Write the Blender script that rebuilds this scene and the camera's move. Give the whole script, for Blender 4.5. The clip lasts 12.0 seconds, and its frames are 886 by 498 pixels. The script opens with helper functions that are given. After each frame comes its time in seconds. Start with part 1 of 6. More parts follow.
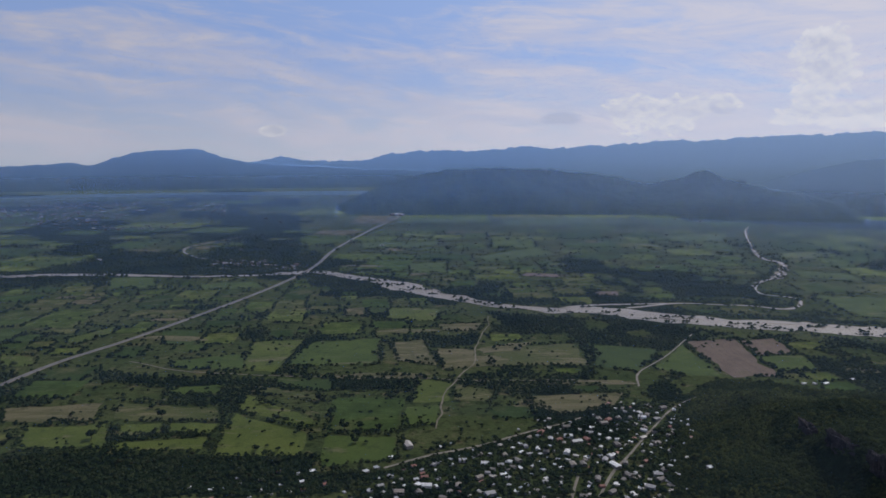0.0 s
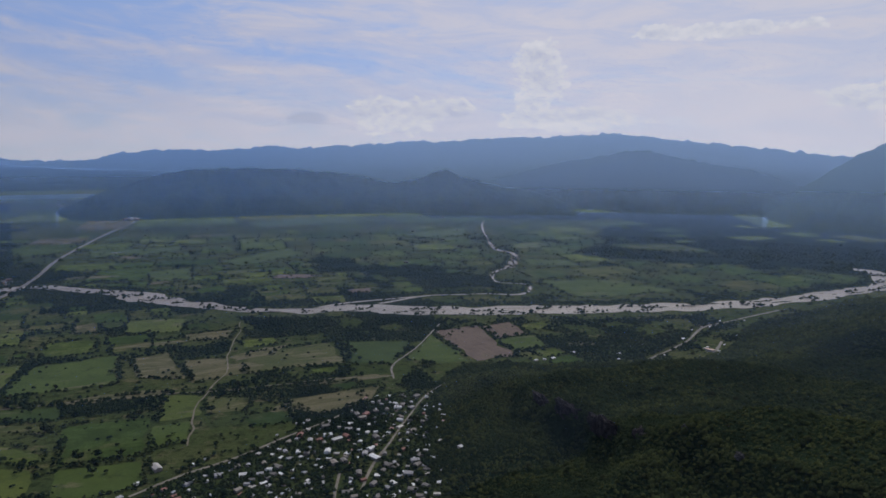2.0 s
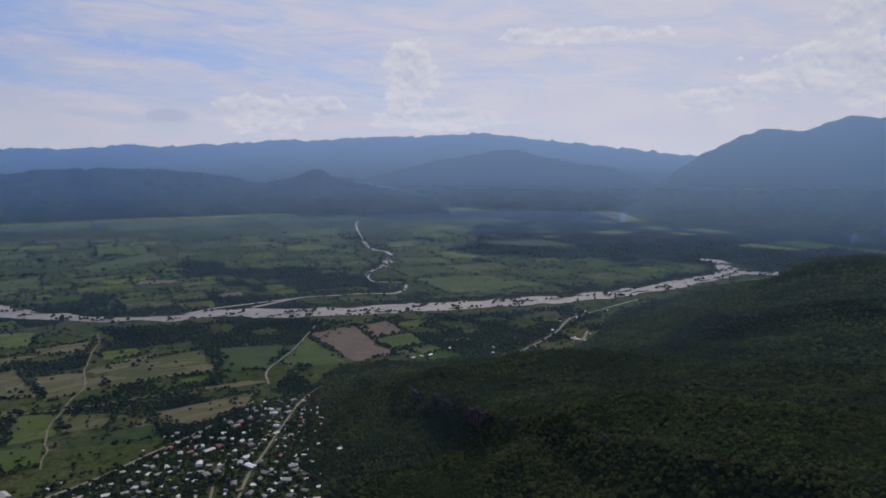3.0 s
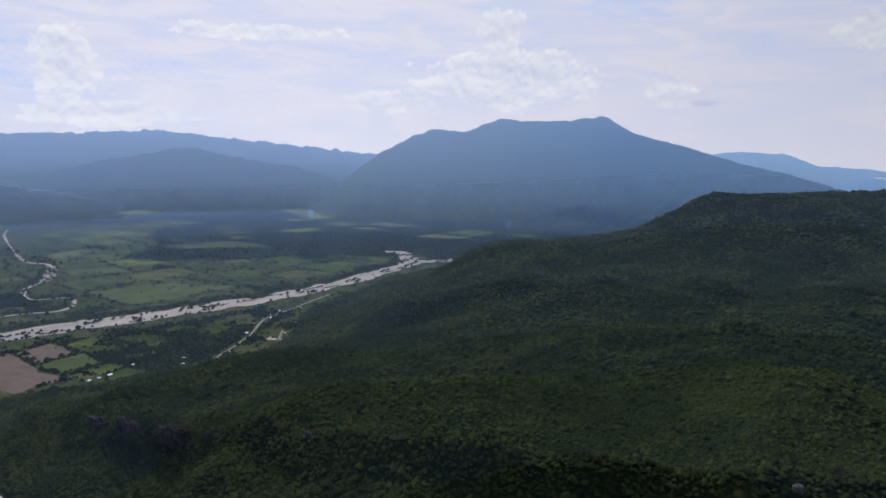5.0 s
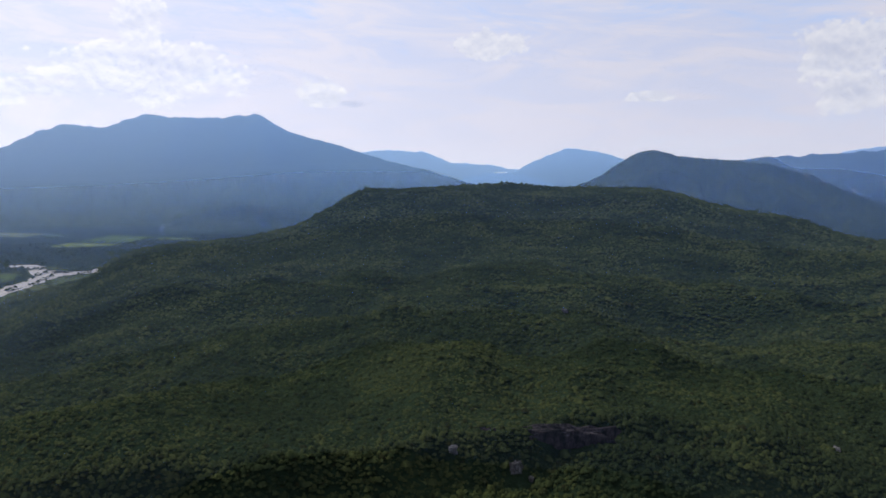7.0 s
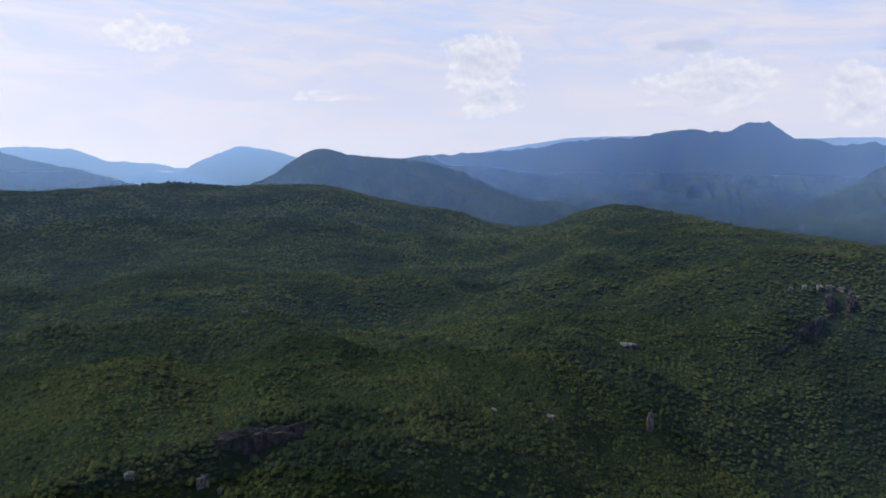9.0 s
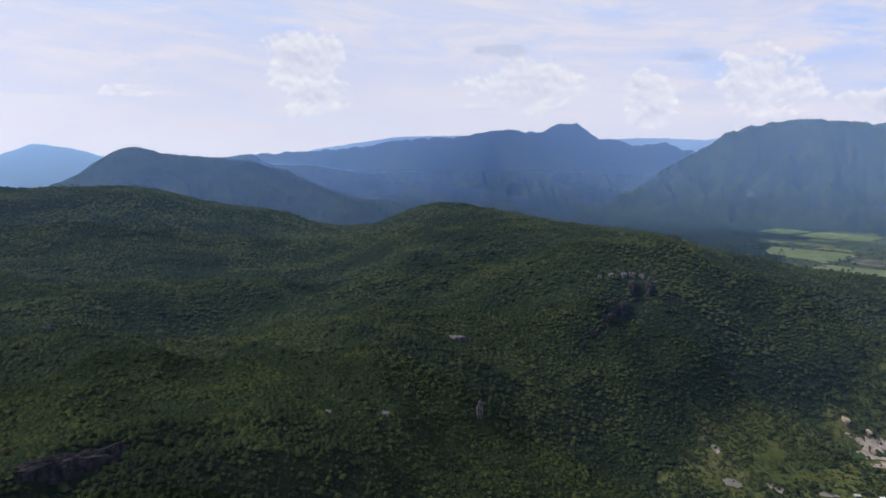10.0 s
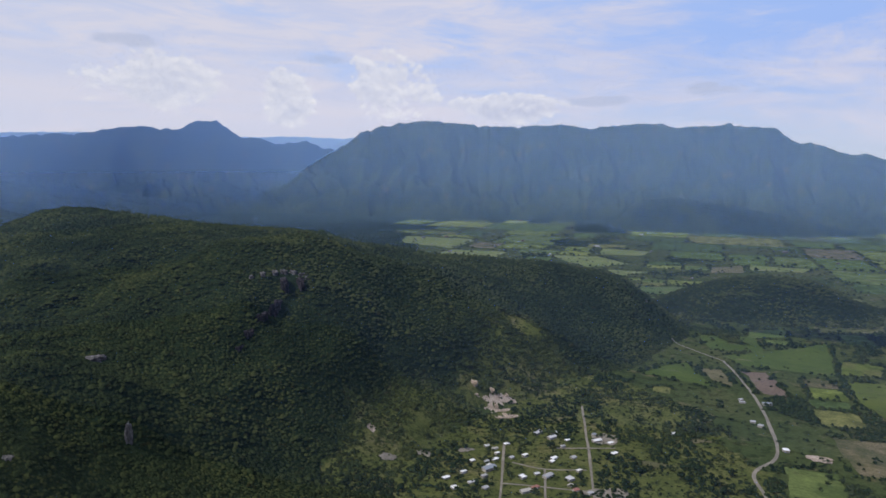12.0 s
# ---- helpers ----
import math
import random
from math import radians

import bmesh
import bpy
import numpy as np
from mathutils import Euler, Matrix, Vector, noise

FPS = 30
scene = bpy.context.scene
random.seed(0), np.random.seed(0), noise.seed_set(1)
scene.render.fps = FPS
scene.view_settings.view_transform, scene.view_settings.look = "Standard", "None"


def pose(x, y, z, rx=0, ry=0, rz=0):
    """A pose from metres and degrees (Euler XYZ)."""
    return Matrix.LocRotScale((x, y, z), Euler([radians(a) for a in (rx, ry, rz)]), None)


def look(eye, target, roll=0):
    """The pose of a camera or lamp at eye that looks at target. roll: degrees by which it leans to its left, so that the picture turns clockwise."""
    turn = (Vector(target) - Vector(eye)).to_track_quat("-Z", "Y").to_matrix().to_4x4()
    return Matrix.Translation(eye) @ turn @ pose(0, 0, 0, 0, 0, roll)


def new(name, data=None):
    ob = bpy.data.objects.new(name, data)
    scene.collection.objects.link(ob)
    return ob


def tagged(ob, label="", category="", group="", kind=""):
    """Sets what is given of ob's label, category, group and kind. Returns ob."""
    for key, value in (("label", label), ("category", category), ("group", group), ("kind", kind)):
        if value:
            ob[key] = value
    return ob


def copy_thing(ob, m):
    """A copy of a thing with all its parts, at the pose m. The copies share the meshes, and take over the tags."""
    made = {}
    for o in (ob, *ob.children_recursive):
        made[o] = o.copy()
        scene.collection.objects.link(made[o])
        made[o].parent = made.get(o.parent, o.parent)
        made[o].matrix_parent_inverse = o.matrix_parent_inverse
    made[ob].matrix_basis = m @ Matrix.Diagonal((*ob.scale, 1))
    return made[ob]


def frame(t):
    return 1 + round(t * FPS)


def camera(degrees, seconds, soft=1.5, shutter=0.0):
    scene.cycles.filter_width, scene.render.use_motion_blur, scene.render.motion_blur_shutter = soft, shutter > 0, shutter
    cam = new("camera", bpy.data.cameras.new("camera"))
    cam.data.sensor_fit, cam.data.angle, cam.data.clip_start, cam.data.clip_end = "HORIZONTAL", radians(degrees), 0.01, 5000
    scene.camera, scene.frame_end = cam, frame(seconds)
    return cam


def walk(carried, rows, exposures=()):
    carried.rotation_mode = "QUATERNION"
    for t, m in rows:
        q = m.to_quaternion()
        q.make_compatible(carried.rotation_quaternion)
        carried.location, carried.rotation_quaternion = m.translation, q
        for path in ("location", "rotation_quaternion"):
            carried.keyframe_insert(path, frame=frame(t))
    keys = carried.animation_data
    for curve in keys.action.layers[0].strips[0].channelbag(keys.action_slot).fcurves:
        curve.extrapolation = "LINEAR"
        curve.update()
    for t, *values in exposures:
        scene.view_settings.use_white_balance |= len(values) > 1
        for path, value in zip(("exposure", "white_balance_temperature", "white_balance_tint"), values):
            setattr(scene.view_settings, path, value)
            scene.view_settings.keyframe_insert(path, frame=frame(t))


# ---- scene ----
EYE = 330.0  # the drone hovers this far above the valley floor and only turns
cam = camera(64.37, 12.0, soft=1.6)
# seconds, yaw, pitch, roll
TURNS = [(0.0, 0.000, -7.679, 0.130),
        (0.5, -1.883, -7.709, 0.293),
        (1.0, -7.026, -7.686, 0.353),
        (1.5, -13.970, -7.653, 0.361),
        (2.0, -20.196, -7.618, 0.325),
        (2.5, -25.290, -7.592, 0.305),
        (2.7, -27.268, -7.604, 0.327),
        (4.3, -46.092, -7.665, 0.235),
        (4.5, -48.618, -7.629, 0.294),
        (5.0, -55.472, -7.638, 0.240),
        (5.5, -62.206, -7.650, 0.212),
        (6.0, -69.002, -7.659, 0.195),
        (6.5, -75.850, -7.674, 0.179),
        (7.0, -82.685, -7.702, 0.141),
        (7.2, -85.429, -7.702, 0.163),
        (8.8, -105.963, -7.733, 0.325),
        (9.0, -108.699, -7.734, 0.362),
        (9.5, -115.620, -7.728, 0.403),
        (10.0, -122.633, -7.722, 0.426),
        (10.5, -129.730, -7.700, 0.368),
        (11.0, -136.871, -7.713, 0.327),
        (11.5, -143.935, -7.694, 0.323),
        (12.0, -150.826, -7.658, 0.358)]
walk(cam, [(t, pose(0, 0, EYE, 90 + p, 0, y) @ pose(0, 0, 0, 0, 0, r)) for t, y, p, r in TURNS],
     exposures=[(0.0, -0.66), (2.5, -0.75), (4.5, -0.45), (7.0, -0.06), (9.5, 0.1), (12.0, -0.06)])

# ---- light ----
SUN_AZ, SUN_EL = 37.0, 45.0  # degrees clockwise from +y, and above the horizon
sun = new("sun", bpy.data.lights.new("sun", "SUN"))
sun.data.energy, sun.data.angle, sun.data.color = 2.75, radians(1.5), (1.0, 0.95, 0.86)
sun.matrix_world = look((0, 0, 0), (-math.sin(radians(SUN_AZ)) * math.cos(radians(SUN_EL)),
                                    -math.cos(radians(SUN_AZ)) * math.cos(radians(SUN_EL)), -math.sin(radians(SUN_EL))))


class Nodes:
    """Short forms for building node trees."""

    def __init__(self, tree):
        self.tree = tree

    def add(self, kind, **sockets):
        n = self.tree.nodes.new("ShaderNode" + kind)
        for key, value in sockets.items():
            self.put(n, key, value)
        return n

    def put(self, n, key, value):
        sock = n.inputs[int(key[1:])] if key[0] == "i" and key[1:].isdigit() else n.inputs[key.replace("_", " ")]
        if isinstance(value, bpy.types.NodeSocket):
            self.tree.links.new(value, sock)
        else:
            sock.default_value = value

    def math(self, op, a, b=0.0, c=0.0, clamp=False):
        n = self.add("Math", i0=a, i1=b, i2=c)
        n.operation, n.use_clamp = op, clamp
        return n.outputs[0]

    def mix(self, fac, a, b, blend="MIX"):
        n = self.tree.nodes.new("ShaderNodeMix")
        n.data_type, n.blend_type = "RGBA", blend
        for i, v in ((0, fac), (6, a), (7, b)):
            if isinstance(v, bpy.types.NodeSocket):
                self.tree.links.new(v, n.inputs[i])
            else:
                n.inputs[i].default_value = v if i == 0 or len(v) == 4 else (*v, 1)
        return n.outputs[2]

    def ramp(self, fac, stops, ease="LINEAR"):
        n = self.add("ValToRGB", Fac=fac)
        n.color_ramp.interpolation = ease
        els = n.color_ramp.elements
        while len(els) < len(stops):
            els.new(0.5)
        for e, (at, col) in zip(els, stops):
            e.position, e.color = at, (*col, 1) if len(col) == 3 else col
        return n.outputs[0]

    def noise(self, vector, scale, detail=4.0, rough=0.55, lac=2.0, distort=0.0):
        n = self.add("TexNoise", Vector=vector, Scale=scale, Detail=detail, Roughness=rough, Lacunarity=lac, Distortion=distort)
        return n.outputs[0]

    def smooth(self, value, low, high):
        n = self.add("MapRange", i0=value, i1=low, i2=high)
        n.interpolation_type = "SMOOTHSTEP"
        return n.outputs[0]


world = bpy.data.worlds.new("world")
scene.world = world
world.use_nodes = True
world.node_tree.nodes.clear()
W = Nodes(world.node_tree)
way = W.add("TexCoord").outputs["Generated"]
sky = W.add("TexSky")
sky.sky_type, sky.sun_disc = "NISHITA", False
sky.sun_elevation, sky.sun_rotation = radians(SUN_EL), radians(SUN_AZ)
sky.altitude, sky.air_density, sky.dust_density, sky.ozone_density = 400, 1.0, 1.2, 1.5
xyz = W.add("SeparateXYZ", Vector=way)
TURN = radians(75)  # bearings are counted so that their seam lies behind the view
east = W.math("SUBTRACT", W.math("MULTIPLY", xyz.outputs[0], math.cos(TURN)), W.math("MULTIPLY", xyz.outputs[1], math.sin(TURN)))
north = W.math("ADD", W.math("MULTIPLY", xyz.outputs[1], math.cos(TURN)), W.math("MULTIPLY", xyz.outputs[0], math.sin(TURN)))
bearing = W.math("MULTIPLY_ADD", W.math("ARCTAN2", east, north), 57.2958, 75.0)
rise = W.math("MULTIPLY", W.math("ARCSINE", xyz.outputs[2]), 57.2958)


def sky_noise(su, sv, detail, rough, distort=0.0, du=0.0, dv=0.0, slant=0.0):
    at = W.add("CombineXYZ", X=W.math("MULTIPLY_ADD", bearing, su, du), Y=W.math("ADD", W.math("MULTIPLY_ADD", rise, sv, dv), W.math("MULTIPLY", bearing, slant)), Z=3.3)
    return W.noise(at.outputs[0], 1.0, detail, rough, 2.1, distort)


sunny = W.smooth(W.math("ABSOLUTE", W.math("SUBTRACT", bearing, 85.0)), 100.0, 30.0)
# clear sky, paler towards the horizon
base = W.mix(W.smooth(rise, 10.0, 40.0), W.mix(sunny, (3.7, 5.2, 8.9, 1), (4.8, 6.1, 8.9, 1)), sky.outputs[0])
clear = W.mix(W.smooth(rise, 9.0, -1.0), base, W.mix(sunny, (5.8, 6.3, 7.3, 1), (7.2, 7.3, 8.1, 1)))
# thin streaked sheet of high cloud
streak = W.math("ADD", W.math("MULTIPLY", sky_noise(0.040, 0.22, 7, 0.56, 0.7, slant=0.012), 0.68), W.math("MULTIPLY", sky_noise(0.16, 0.62, 6, 0.62, 0.9, 5.0, slant=0.03), 0.32))
cover_more = W.math("MULTIPLY", sunny, 0.16)
sheet = W.smooth(W.math("ADD", streak, cover_more), 0.42, 0.62)
sheet_col = W.mix(sunny, (6.65, 6.45, 7.55, 1), (6.65, 6.5, 7.45, 1))
sheet_col = W.mix(W.smooth(sky_noise(0.11, 0.5, 7, 0.6, 0.8, 9.0, 2.0, 0.02), 0.36, 0.66), W.mix(0.35, sheet_col, clear), W.mix(0.3, sheet_col, (8.2, 7.9, 8.4, 1)))
layer = W.mix(W.math("MULTIPLY", sheet, W.smooth(rise, -4.0, 2.0)), clear, sheet_col)
# heaped clouds: bearing, height angle, half width, half height
HEAPS = [(-13.3, 1.8, 1.2, 0.45), (17, 3.3, 4.2, 1.7), (21.3, 3.6, 1.4, 0.9), (27.5, 6.0, 2.4, 3.6), (30.5, 2.9, 8.0, 1.0), (41.5, 9.2, 8.0, 0.8),
         (60, 8.9, 2.1, 2.6), (61, 6.0, 8.0, 2.6), (73, 4.8, 2.4, 1.4), (99, 4.4, 2.0, 0.6), (111.5, 7.2, 3.6, 2.6), (112.6, 4.3, 3.2, 1.8), (129, 5.2, 5.5, 2.6), (138.5, 4.6, 2.6, 2.4),
         (147, 5.6, 4.0, 2.9), (156, 3.6, 5.0, 1.4), (86, 8.5, 4.0, 1.3), (51, 4.2, 4.0, 1.1)]
heap = None
for a, e, w, h in HEAPS:
    du = W.math("POWER", W.math("DIVIDE", W.math("ABSOLUTE", W.math("SUBTRACT", bearing, a)), w), 2.0)
    dv = W.math("POWER", W.math("DIVIDE", W.math("ABSOLUTE", W.math("SUBTRACT", rise, e)), h), 2.0)
    one = W.math("SUBTRACT", 1.0, W.math("ADD", du, dv))
    heap = one if heap is None else W.math("MAXIMUM", heap, one)
heap = W.math("MAXIMUM", heap, -1.0)


def puffs(du, dv):
    """Rounded cauliflower heads on broad uneven masses."""
    wide = sky_noise(0.26, 0.42, 5, 0.52, 0.3, du * 0.26, dv * 0.42)
    bend_u = W.math("MULTIPLY_ADD", wide, 2.2, W.math("MULTIPLY_ADD", bearing, 1.5, du * 1.5))
    bend_v = W.math("MULTIPLY_ADD", wide, -1.8, W.math("MULTIPLY_ADD", rise, 1.7, dv * 1.7))
    v = W.add("TexVoronoi", Vector=W.add("CombineXYZ", X=bend_u, Y=bend_v, Z=1.7).outputs[0], Scale=1.0, Detail=2.0, Roughness=0.45, Lacunarity=2.2)
    v.normalize = True
    return wide, W.math("ADD", W.math("MULTIPLY", wide, 0.75), W.math("MULTIPLY", v.outputs["Distance"], -0.30))


billow, lobes = puffs(0.0, 0.0)
lobes_above = puffs(0.10, 0.42)[1]
mass = W.math("ADD", W.math("MULTIPLY", heap, 0.26), W.math("ADD", lobes, W.math("MULTIPLY_ADD", W.smooth(rise, 7.0, 3.0), 0.035, 0.005)))
body = W.smooth(mass, 0.34, 0.45)
tone = W.math("ADD", W.math("MULTIPLY_ADD", W.smooth(mass, 0.62, 0.38), 0.3, 0.3), W.math("MULTIPLY", W.math("SUBTRACT", lobes, lobes_above), 3.6), clamp=True)
heap_col = W.mix(tone, W.mix(sunny, (5.5, 5.7, 7.0, 1), (5.9, 6.1, 7.2, 1)), W.mix(sunny, (8.4, 8.2, 8.5, 1), (8.5, 8.3, 8.5, 1)))
layer = W.mix(W.math("MULTIPLY", body, 0.88), layer, heap_col)
# small grey flat clouds
flat = None
for a, e, w, h in [(9.4, 2.8, 2.0, 0.5), (164, 4.2, 3.6, 0.4), (172, 4.9, 3.2, 0.55), (75.5, 3.9, 1.6, 0.35), (127, 8.0, 2.4, 0.5), (141, 7.2, 2.0, 0.5)]:
    du = W.math("POWER", W.math("DIVIDE", W.math("ABSOLUTE", W.math("SUBTRACT", bearing, a)), w), 2.0)
    dv = W.math("POWER", W.math("DIVIDE", W.math("ABSOLUTE", W.math("SUBTRACT", rise, e)), h), 2.0)
    one = W.math("SUBTRACT", 1.0, W.math("ADD", du, dv))
    flat = one if flat is None else W.math("MAXIMUM", flat, one)
grey = W.smooth(W.math("ADD", W.math("MULTIPLY", W.math("MAXIMUM", flat, -1.0), 0.2), billow), 0.5, 0.72)
full = W.mix(W.math("MULTIPLY", grey, 0.55), layer, (4.6, 5.1, 6.6, 1))
# the sky is brightest on the sun's side
near_sun = W.math("MULTIPLY_ADD", W.smooth(W.math("ABSOLUTE", W.math("SUBTRACT", bearing, 36.0)), 75.0, 5.0), 0.36, 1.0)
bright = W.add("VectorMath", i0=full)
bright.operation = "SCALE"
W.put(bright, "Scale", near_sun)
cool = W.add("VectorMath", i0=bright.outputs[0], i1=(0.975, 1.0, 1.045))
cool.operation = "MULTIPLY"
W.tree.links.new(W.add("Background", Color=cool.outputs[0], Strength=0.1).outputs[0], W.add("OutputWorld").inputs[0])

# ---- numbers and noise ----
rng = np.random.default_rng(7)
FLAT, SPAN = 3000.0, 1750.0


def squeeze(r):
    """Distances past FLAT draw together, so that the whole valley to the horizon fits in under 4.8 km."""
    r = np.asarray(r, float)
    return np.where(r < FLAT, r, FLAT + SPAN * (1 - np.exp(-np.maximum(r - FLAT, 0) / SPAN)))


def lay(x, y, z=0.0):
    """A place of the wide valley as it is built: far land is drawn in towards the eye and rises with it."""
    x, y = np.asarray(x, float), np.asarray(y, float)
    r = np.maximum(np.hypot(x, y), 1e-6)
    k = squeeze(r) / r
    return np.stack([x * k, y * k, EYE + (z - EYE) * k], -1)


def hashed(i, j, seed):
    n = (i.astype(np.int64) * 374761393 + j.astype(np.int64) * 668265263 + seed * 974634541) & 0xFFFFFFFF
    n = ((n ^ (n >> 13)) * 1274126177) & 0xFFFFFFFF
    return ((n ^ (n >> 16)) & 0xFFFF) / 65535.0


def vnoise(x, y, seed=0):
    x, y = np.asarray(x, float), np.asarray(y, float)
    i, j = np.floor(x), np.floor(y)
    u, v = x - i, y - j
    u, v = u * u * (3 - 2 * u), v * v * (3 - 2 * v)
    a, b = hashed(i, j, seed), hashed(i + 1, j, seed)
    c, d = hashed(i, j + 1, seed), hashed(i + 1, j + 1, seed)
    return (a * (1 - u) + b * u) * (1 - v) + (c * (1 - u) + d * u) * v


def fbm(x, y, octaves=4, seed=0, gain=0.5):
    total, amp, full = 0.0, 1.0, 0.0
    for k in range(octaves):
        total = total + amp * vnoise(x * 2 ** k, y * 2 ** k, seed + k)
        full += amp
        amp *= gain
    return total / full


def ridged(x, y, octaves=4, seed=0):
    total, amp, full = 0.0, 1.0, 0.0
    for k in range(octaves):
        total = total + amp * (1 - np.abs(2 * vnoise(x * 2 ** k, y * 2 ** k, seed + k) - 1))
        full += amp
        amp *= 0.5
    return total / full


# ---- materials ----
def material(name):
    m = bpy.data.materials.new(name)
    m.use_nodes = True
    m.node_tree.nodes.clear()
    return m, Nodes(m.node_tree)


def finish(m, n, colour, rough=0.9, bump=None, strength=0.5, distance=0.3, spec=0.2, metal=0.0):
    b = n.add("BsdfPrincipled", Base_Color=colour, Roughness=rough, Metallic=metal)
    b.inputs["Specular IOR Level"].default_value = spec
    if bump is not None:
        n.put(b, "Normal", n.add("Bump", Height=bump, Strength=strength, Distance=distance).outputs[0])
    n.tree.links.new(b.outputs[0], n.add("OutputMaterial").inputs[0])
    return m


def place(n):
    return n.add("NewGeometry").outputs["Position"]


def leafy(name, dark, light, dry, fine=1.3):
    """Foliage: each crown has its own green, with leaf clumps in relief."""
    m, n = material(name)
    geo = n.add("NewGeometry")
    p, own = geo.outputs["Position"], geo.outputs["Random Per Island"]
    tone = n.math("ADD", n.math("MULTIPLY_ADD", own, 0.27, 0.03), n.math("MULTIPLY_ADD", n.noise(p, 0.009, 6, 0.66, 2.0, 0.4), 1.4, -0.2))
    col = n.ramp(tone, [(0.38, dark), (0.66, light), (0.88, dry), (0.96, tuple(0.6 * c for c in light))])
    col = n.mix(n.smooth(n.math("FRACT", n.math("MULTIPLY", own, 7.31)), 0.92, 1.0), col, (0.024, 0.026, 0.012))
    leaves = n.noise(p, fine, 4, 0.65)
    col = n.mix(n.smooth(leaves, 0.3, 0.7), n.mix(0.32, col, (0.010, 0.016, 0.008)), col)
    return finish(m, n, col, 1.0, leaves, 0.6, 1.0, 0.0)


M_FOREST = leafy("forest_foliage", (0.0155, 0.0235, 0.0125), (0.030, 0.041, 0.0175), (0.060, 0.071, 0.0245))
M_WOOD = leafy("valley_foliage", (0.010, 0.018, 0.010), (0.021, 0.034, 0.016), (0.044, 0.055, 0.025))


def ground_material():
    m, n = material("scrub_ground")
    p = place(n)
    col = n.ramp(n.noise(p, 0.006, 6, 0.62), [(0.3, (0.040, 0.059, 0.022)), (0.5, (0.061, 0.079, 0.028)), (0.68, (0.094, 0.099, 0.040))])
    col = n.mix(n.smooth(n.noise(p, 0.028, 6, 0.68, 2.0, 0.4), 0.54, 0.68), col, (0.125, 0.112, 0.055))
    col = n.mix(n.smooth(n.noise(p, 0.07, 5, 0.68), 0.50, 0.62), col, n.mix(0.7, col, (0.018, 0.028, 0.010)))
    fine = n.noise(p, 0.22, 5, 0.7)
    col = n.mix(n.smooth(fine, 0.35, 0.6), n.mix(0.45, col, (0.02, 0.03, 0.012)), col)
    return finish(m, n, col, 0.95, fine, 0.6, 2.0, 0.0)


def wood_floor_material():
    m, n = material("woodland_floor")
    p = place(n)
    fine = n.noise(p, 0.06, 6, 0.7)
    col = n.ramp(n.noise(p, 0.003, 5, 0.6), [(0.3, (0.015, 0.025, 0.014)), (0.6, (0.023, 0.036, 0.018)), (0.75, (0.034, 0.045, 0.021))])
    col = n.mix(n.smooth(fine, 0.35, 0.62), n.mix(0.6, col, (0.008, 0.013, 0.007)), col)
    return finish(m, n, col, 0.95, fine, 0.9, 6.0, 0.0)


M_GROUND = ground_material()
M_FLOOR = wood_floor_material()


def field_material(name, random_of_object, bright=1.0, parched=0.0):
    m, n = material(name)
    p = place(n)
    own = n.add("ObjectInfo").outputs["Random"] if random_of_object else n.add("NewGeometry").outputs["Random Per Island"]
    tint = lambda r, g, b: (r * bright * (1 + 0.10 * (bright - 1)), g * bright, b * bright)
    crop = n.ramp(own, [(0.0, tint(0.050, 0.078, 0.023)), (0.18, tint(0.078, 0.106, 0.028)), (0.36, tint(0.036, 0.058, 0.022)), (0.52, tint(0.100, 0.126, 0.033)),
                        (0.68, tint(0.060, 0.086, 0.028)), (0.82, tint(0.090, 0.100, 0.038)), (0.94, (0.20, 0.165, 0.11))], "CONSTANT")
    blot = n.noise(p, 0.012, 6, 0.66, 2.0, 0.7)
    dry = n.math("ADD", n.math("MULTIPLY", blot, 0.8), n.math("MULTIPLY", own, 0.16))
    col = n.mix(n.smooth(dry, 0.56 - parched, 0.70 - parched), crop, n.mix(0.6, crop, (0.16, 0.135, 0.07)))
    col = n.mix(n.smooth(n.noise(p, 0.025, 5, 0.66), 0.60, 0.42), col, n.mix(0.55, col, (0.026, 0.046, 0.014)))
    rows_at = n.add("Mapping", Vector=p, Rotation=(0, 0, 0.06), Scale=(0.02, 0.16, 1))
    col = n.mix(n.smooth(n.noise(rows_at.outputs[0], 1.0, 3, 0.6), 0.42, 0.6), n.mix(0.25, col, (0.03, 0.045, 0.015)), col)
    grain = n.noise(p, 0.35, 4, 0.7)
    col = n.mix(n.smooth(grain, 0.3, 0.7), n.mix(0.45, col, (0.024, 0.038, 0.012)), col)
    return finish(m, n, col, 0.95, grain, 0.4, 0.6, 0.0)


# brighter far copy; southern copies carry the plain's sunlight in their colour
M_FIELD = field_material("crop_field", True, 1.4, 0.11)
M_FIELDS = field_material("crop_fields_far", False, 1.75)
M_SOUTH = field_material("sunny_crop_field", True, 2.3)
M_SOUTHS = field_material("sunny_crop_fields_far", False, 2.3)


def soil_material():
    m, n = material("ploughed_soil")
    p = place(n)
    col = n.ramp(n.noise(p, 0.02, 5, 0.65), [(0.3, (0.105, 0.082, 0.066)), (0.55, (0.155, 0.117, 0.094)), (0.75, (0.12, 0.105, 0.062))])
    furrow = n.noise(n.add("Mapping", Vector=p, Scale=(0.25, 0.02, 1)).outputs[0], 1.0, 3, 0.6)
    col = n.mix(n.smooth(furrow, 0.3, 0.7), n.mix(0.3, col, (0.08, 0.06, 0.045)), col)
    return finish(m, n, col, 0.95, furrow, 0.4, 0.5, 0.1)


M_SOIL = soil_material()


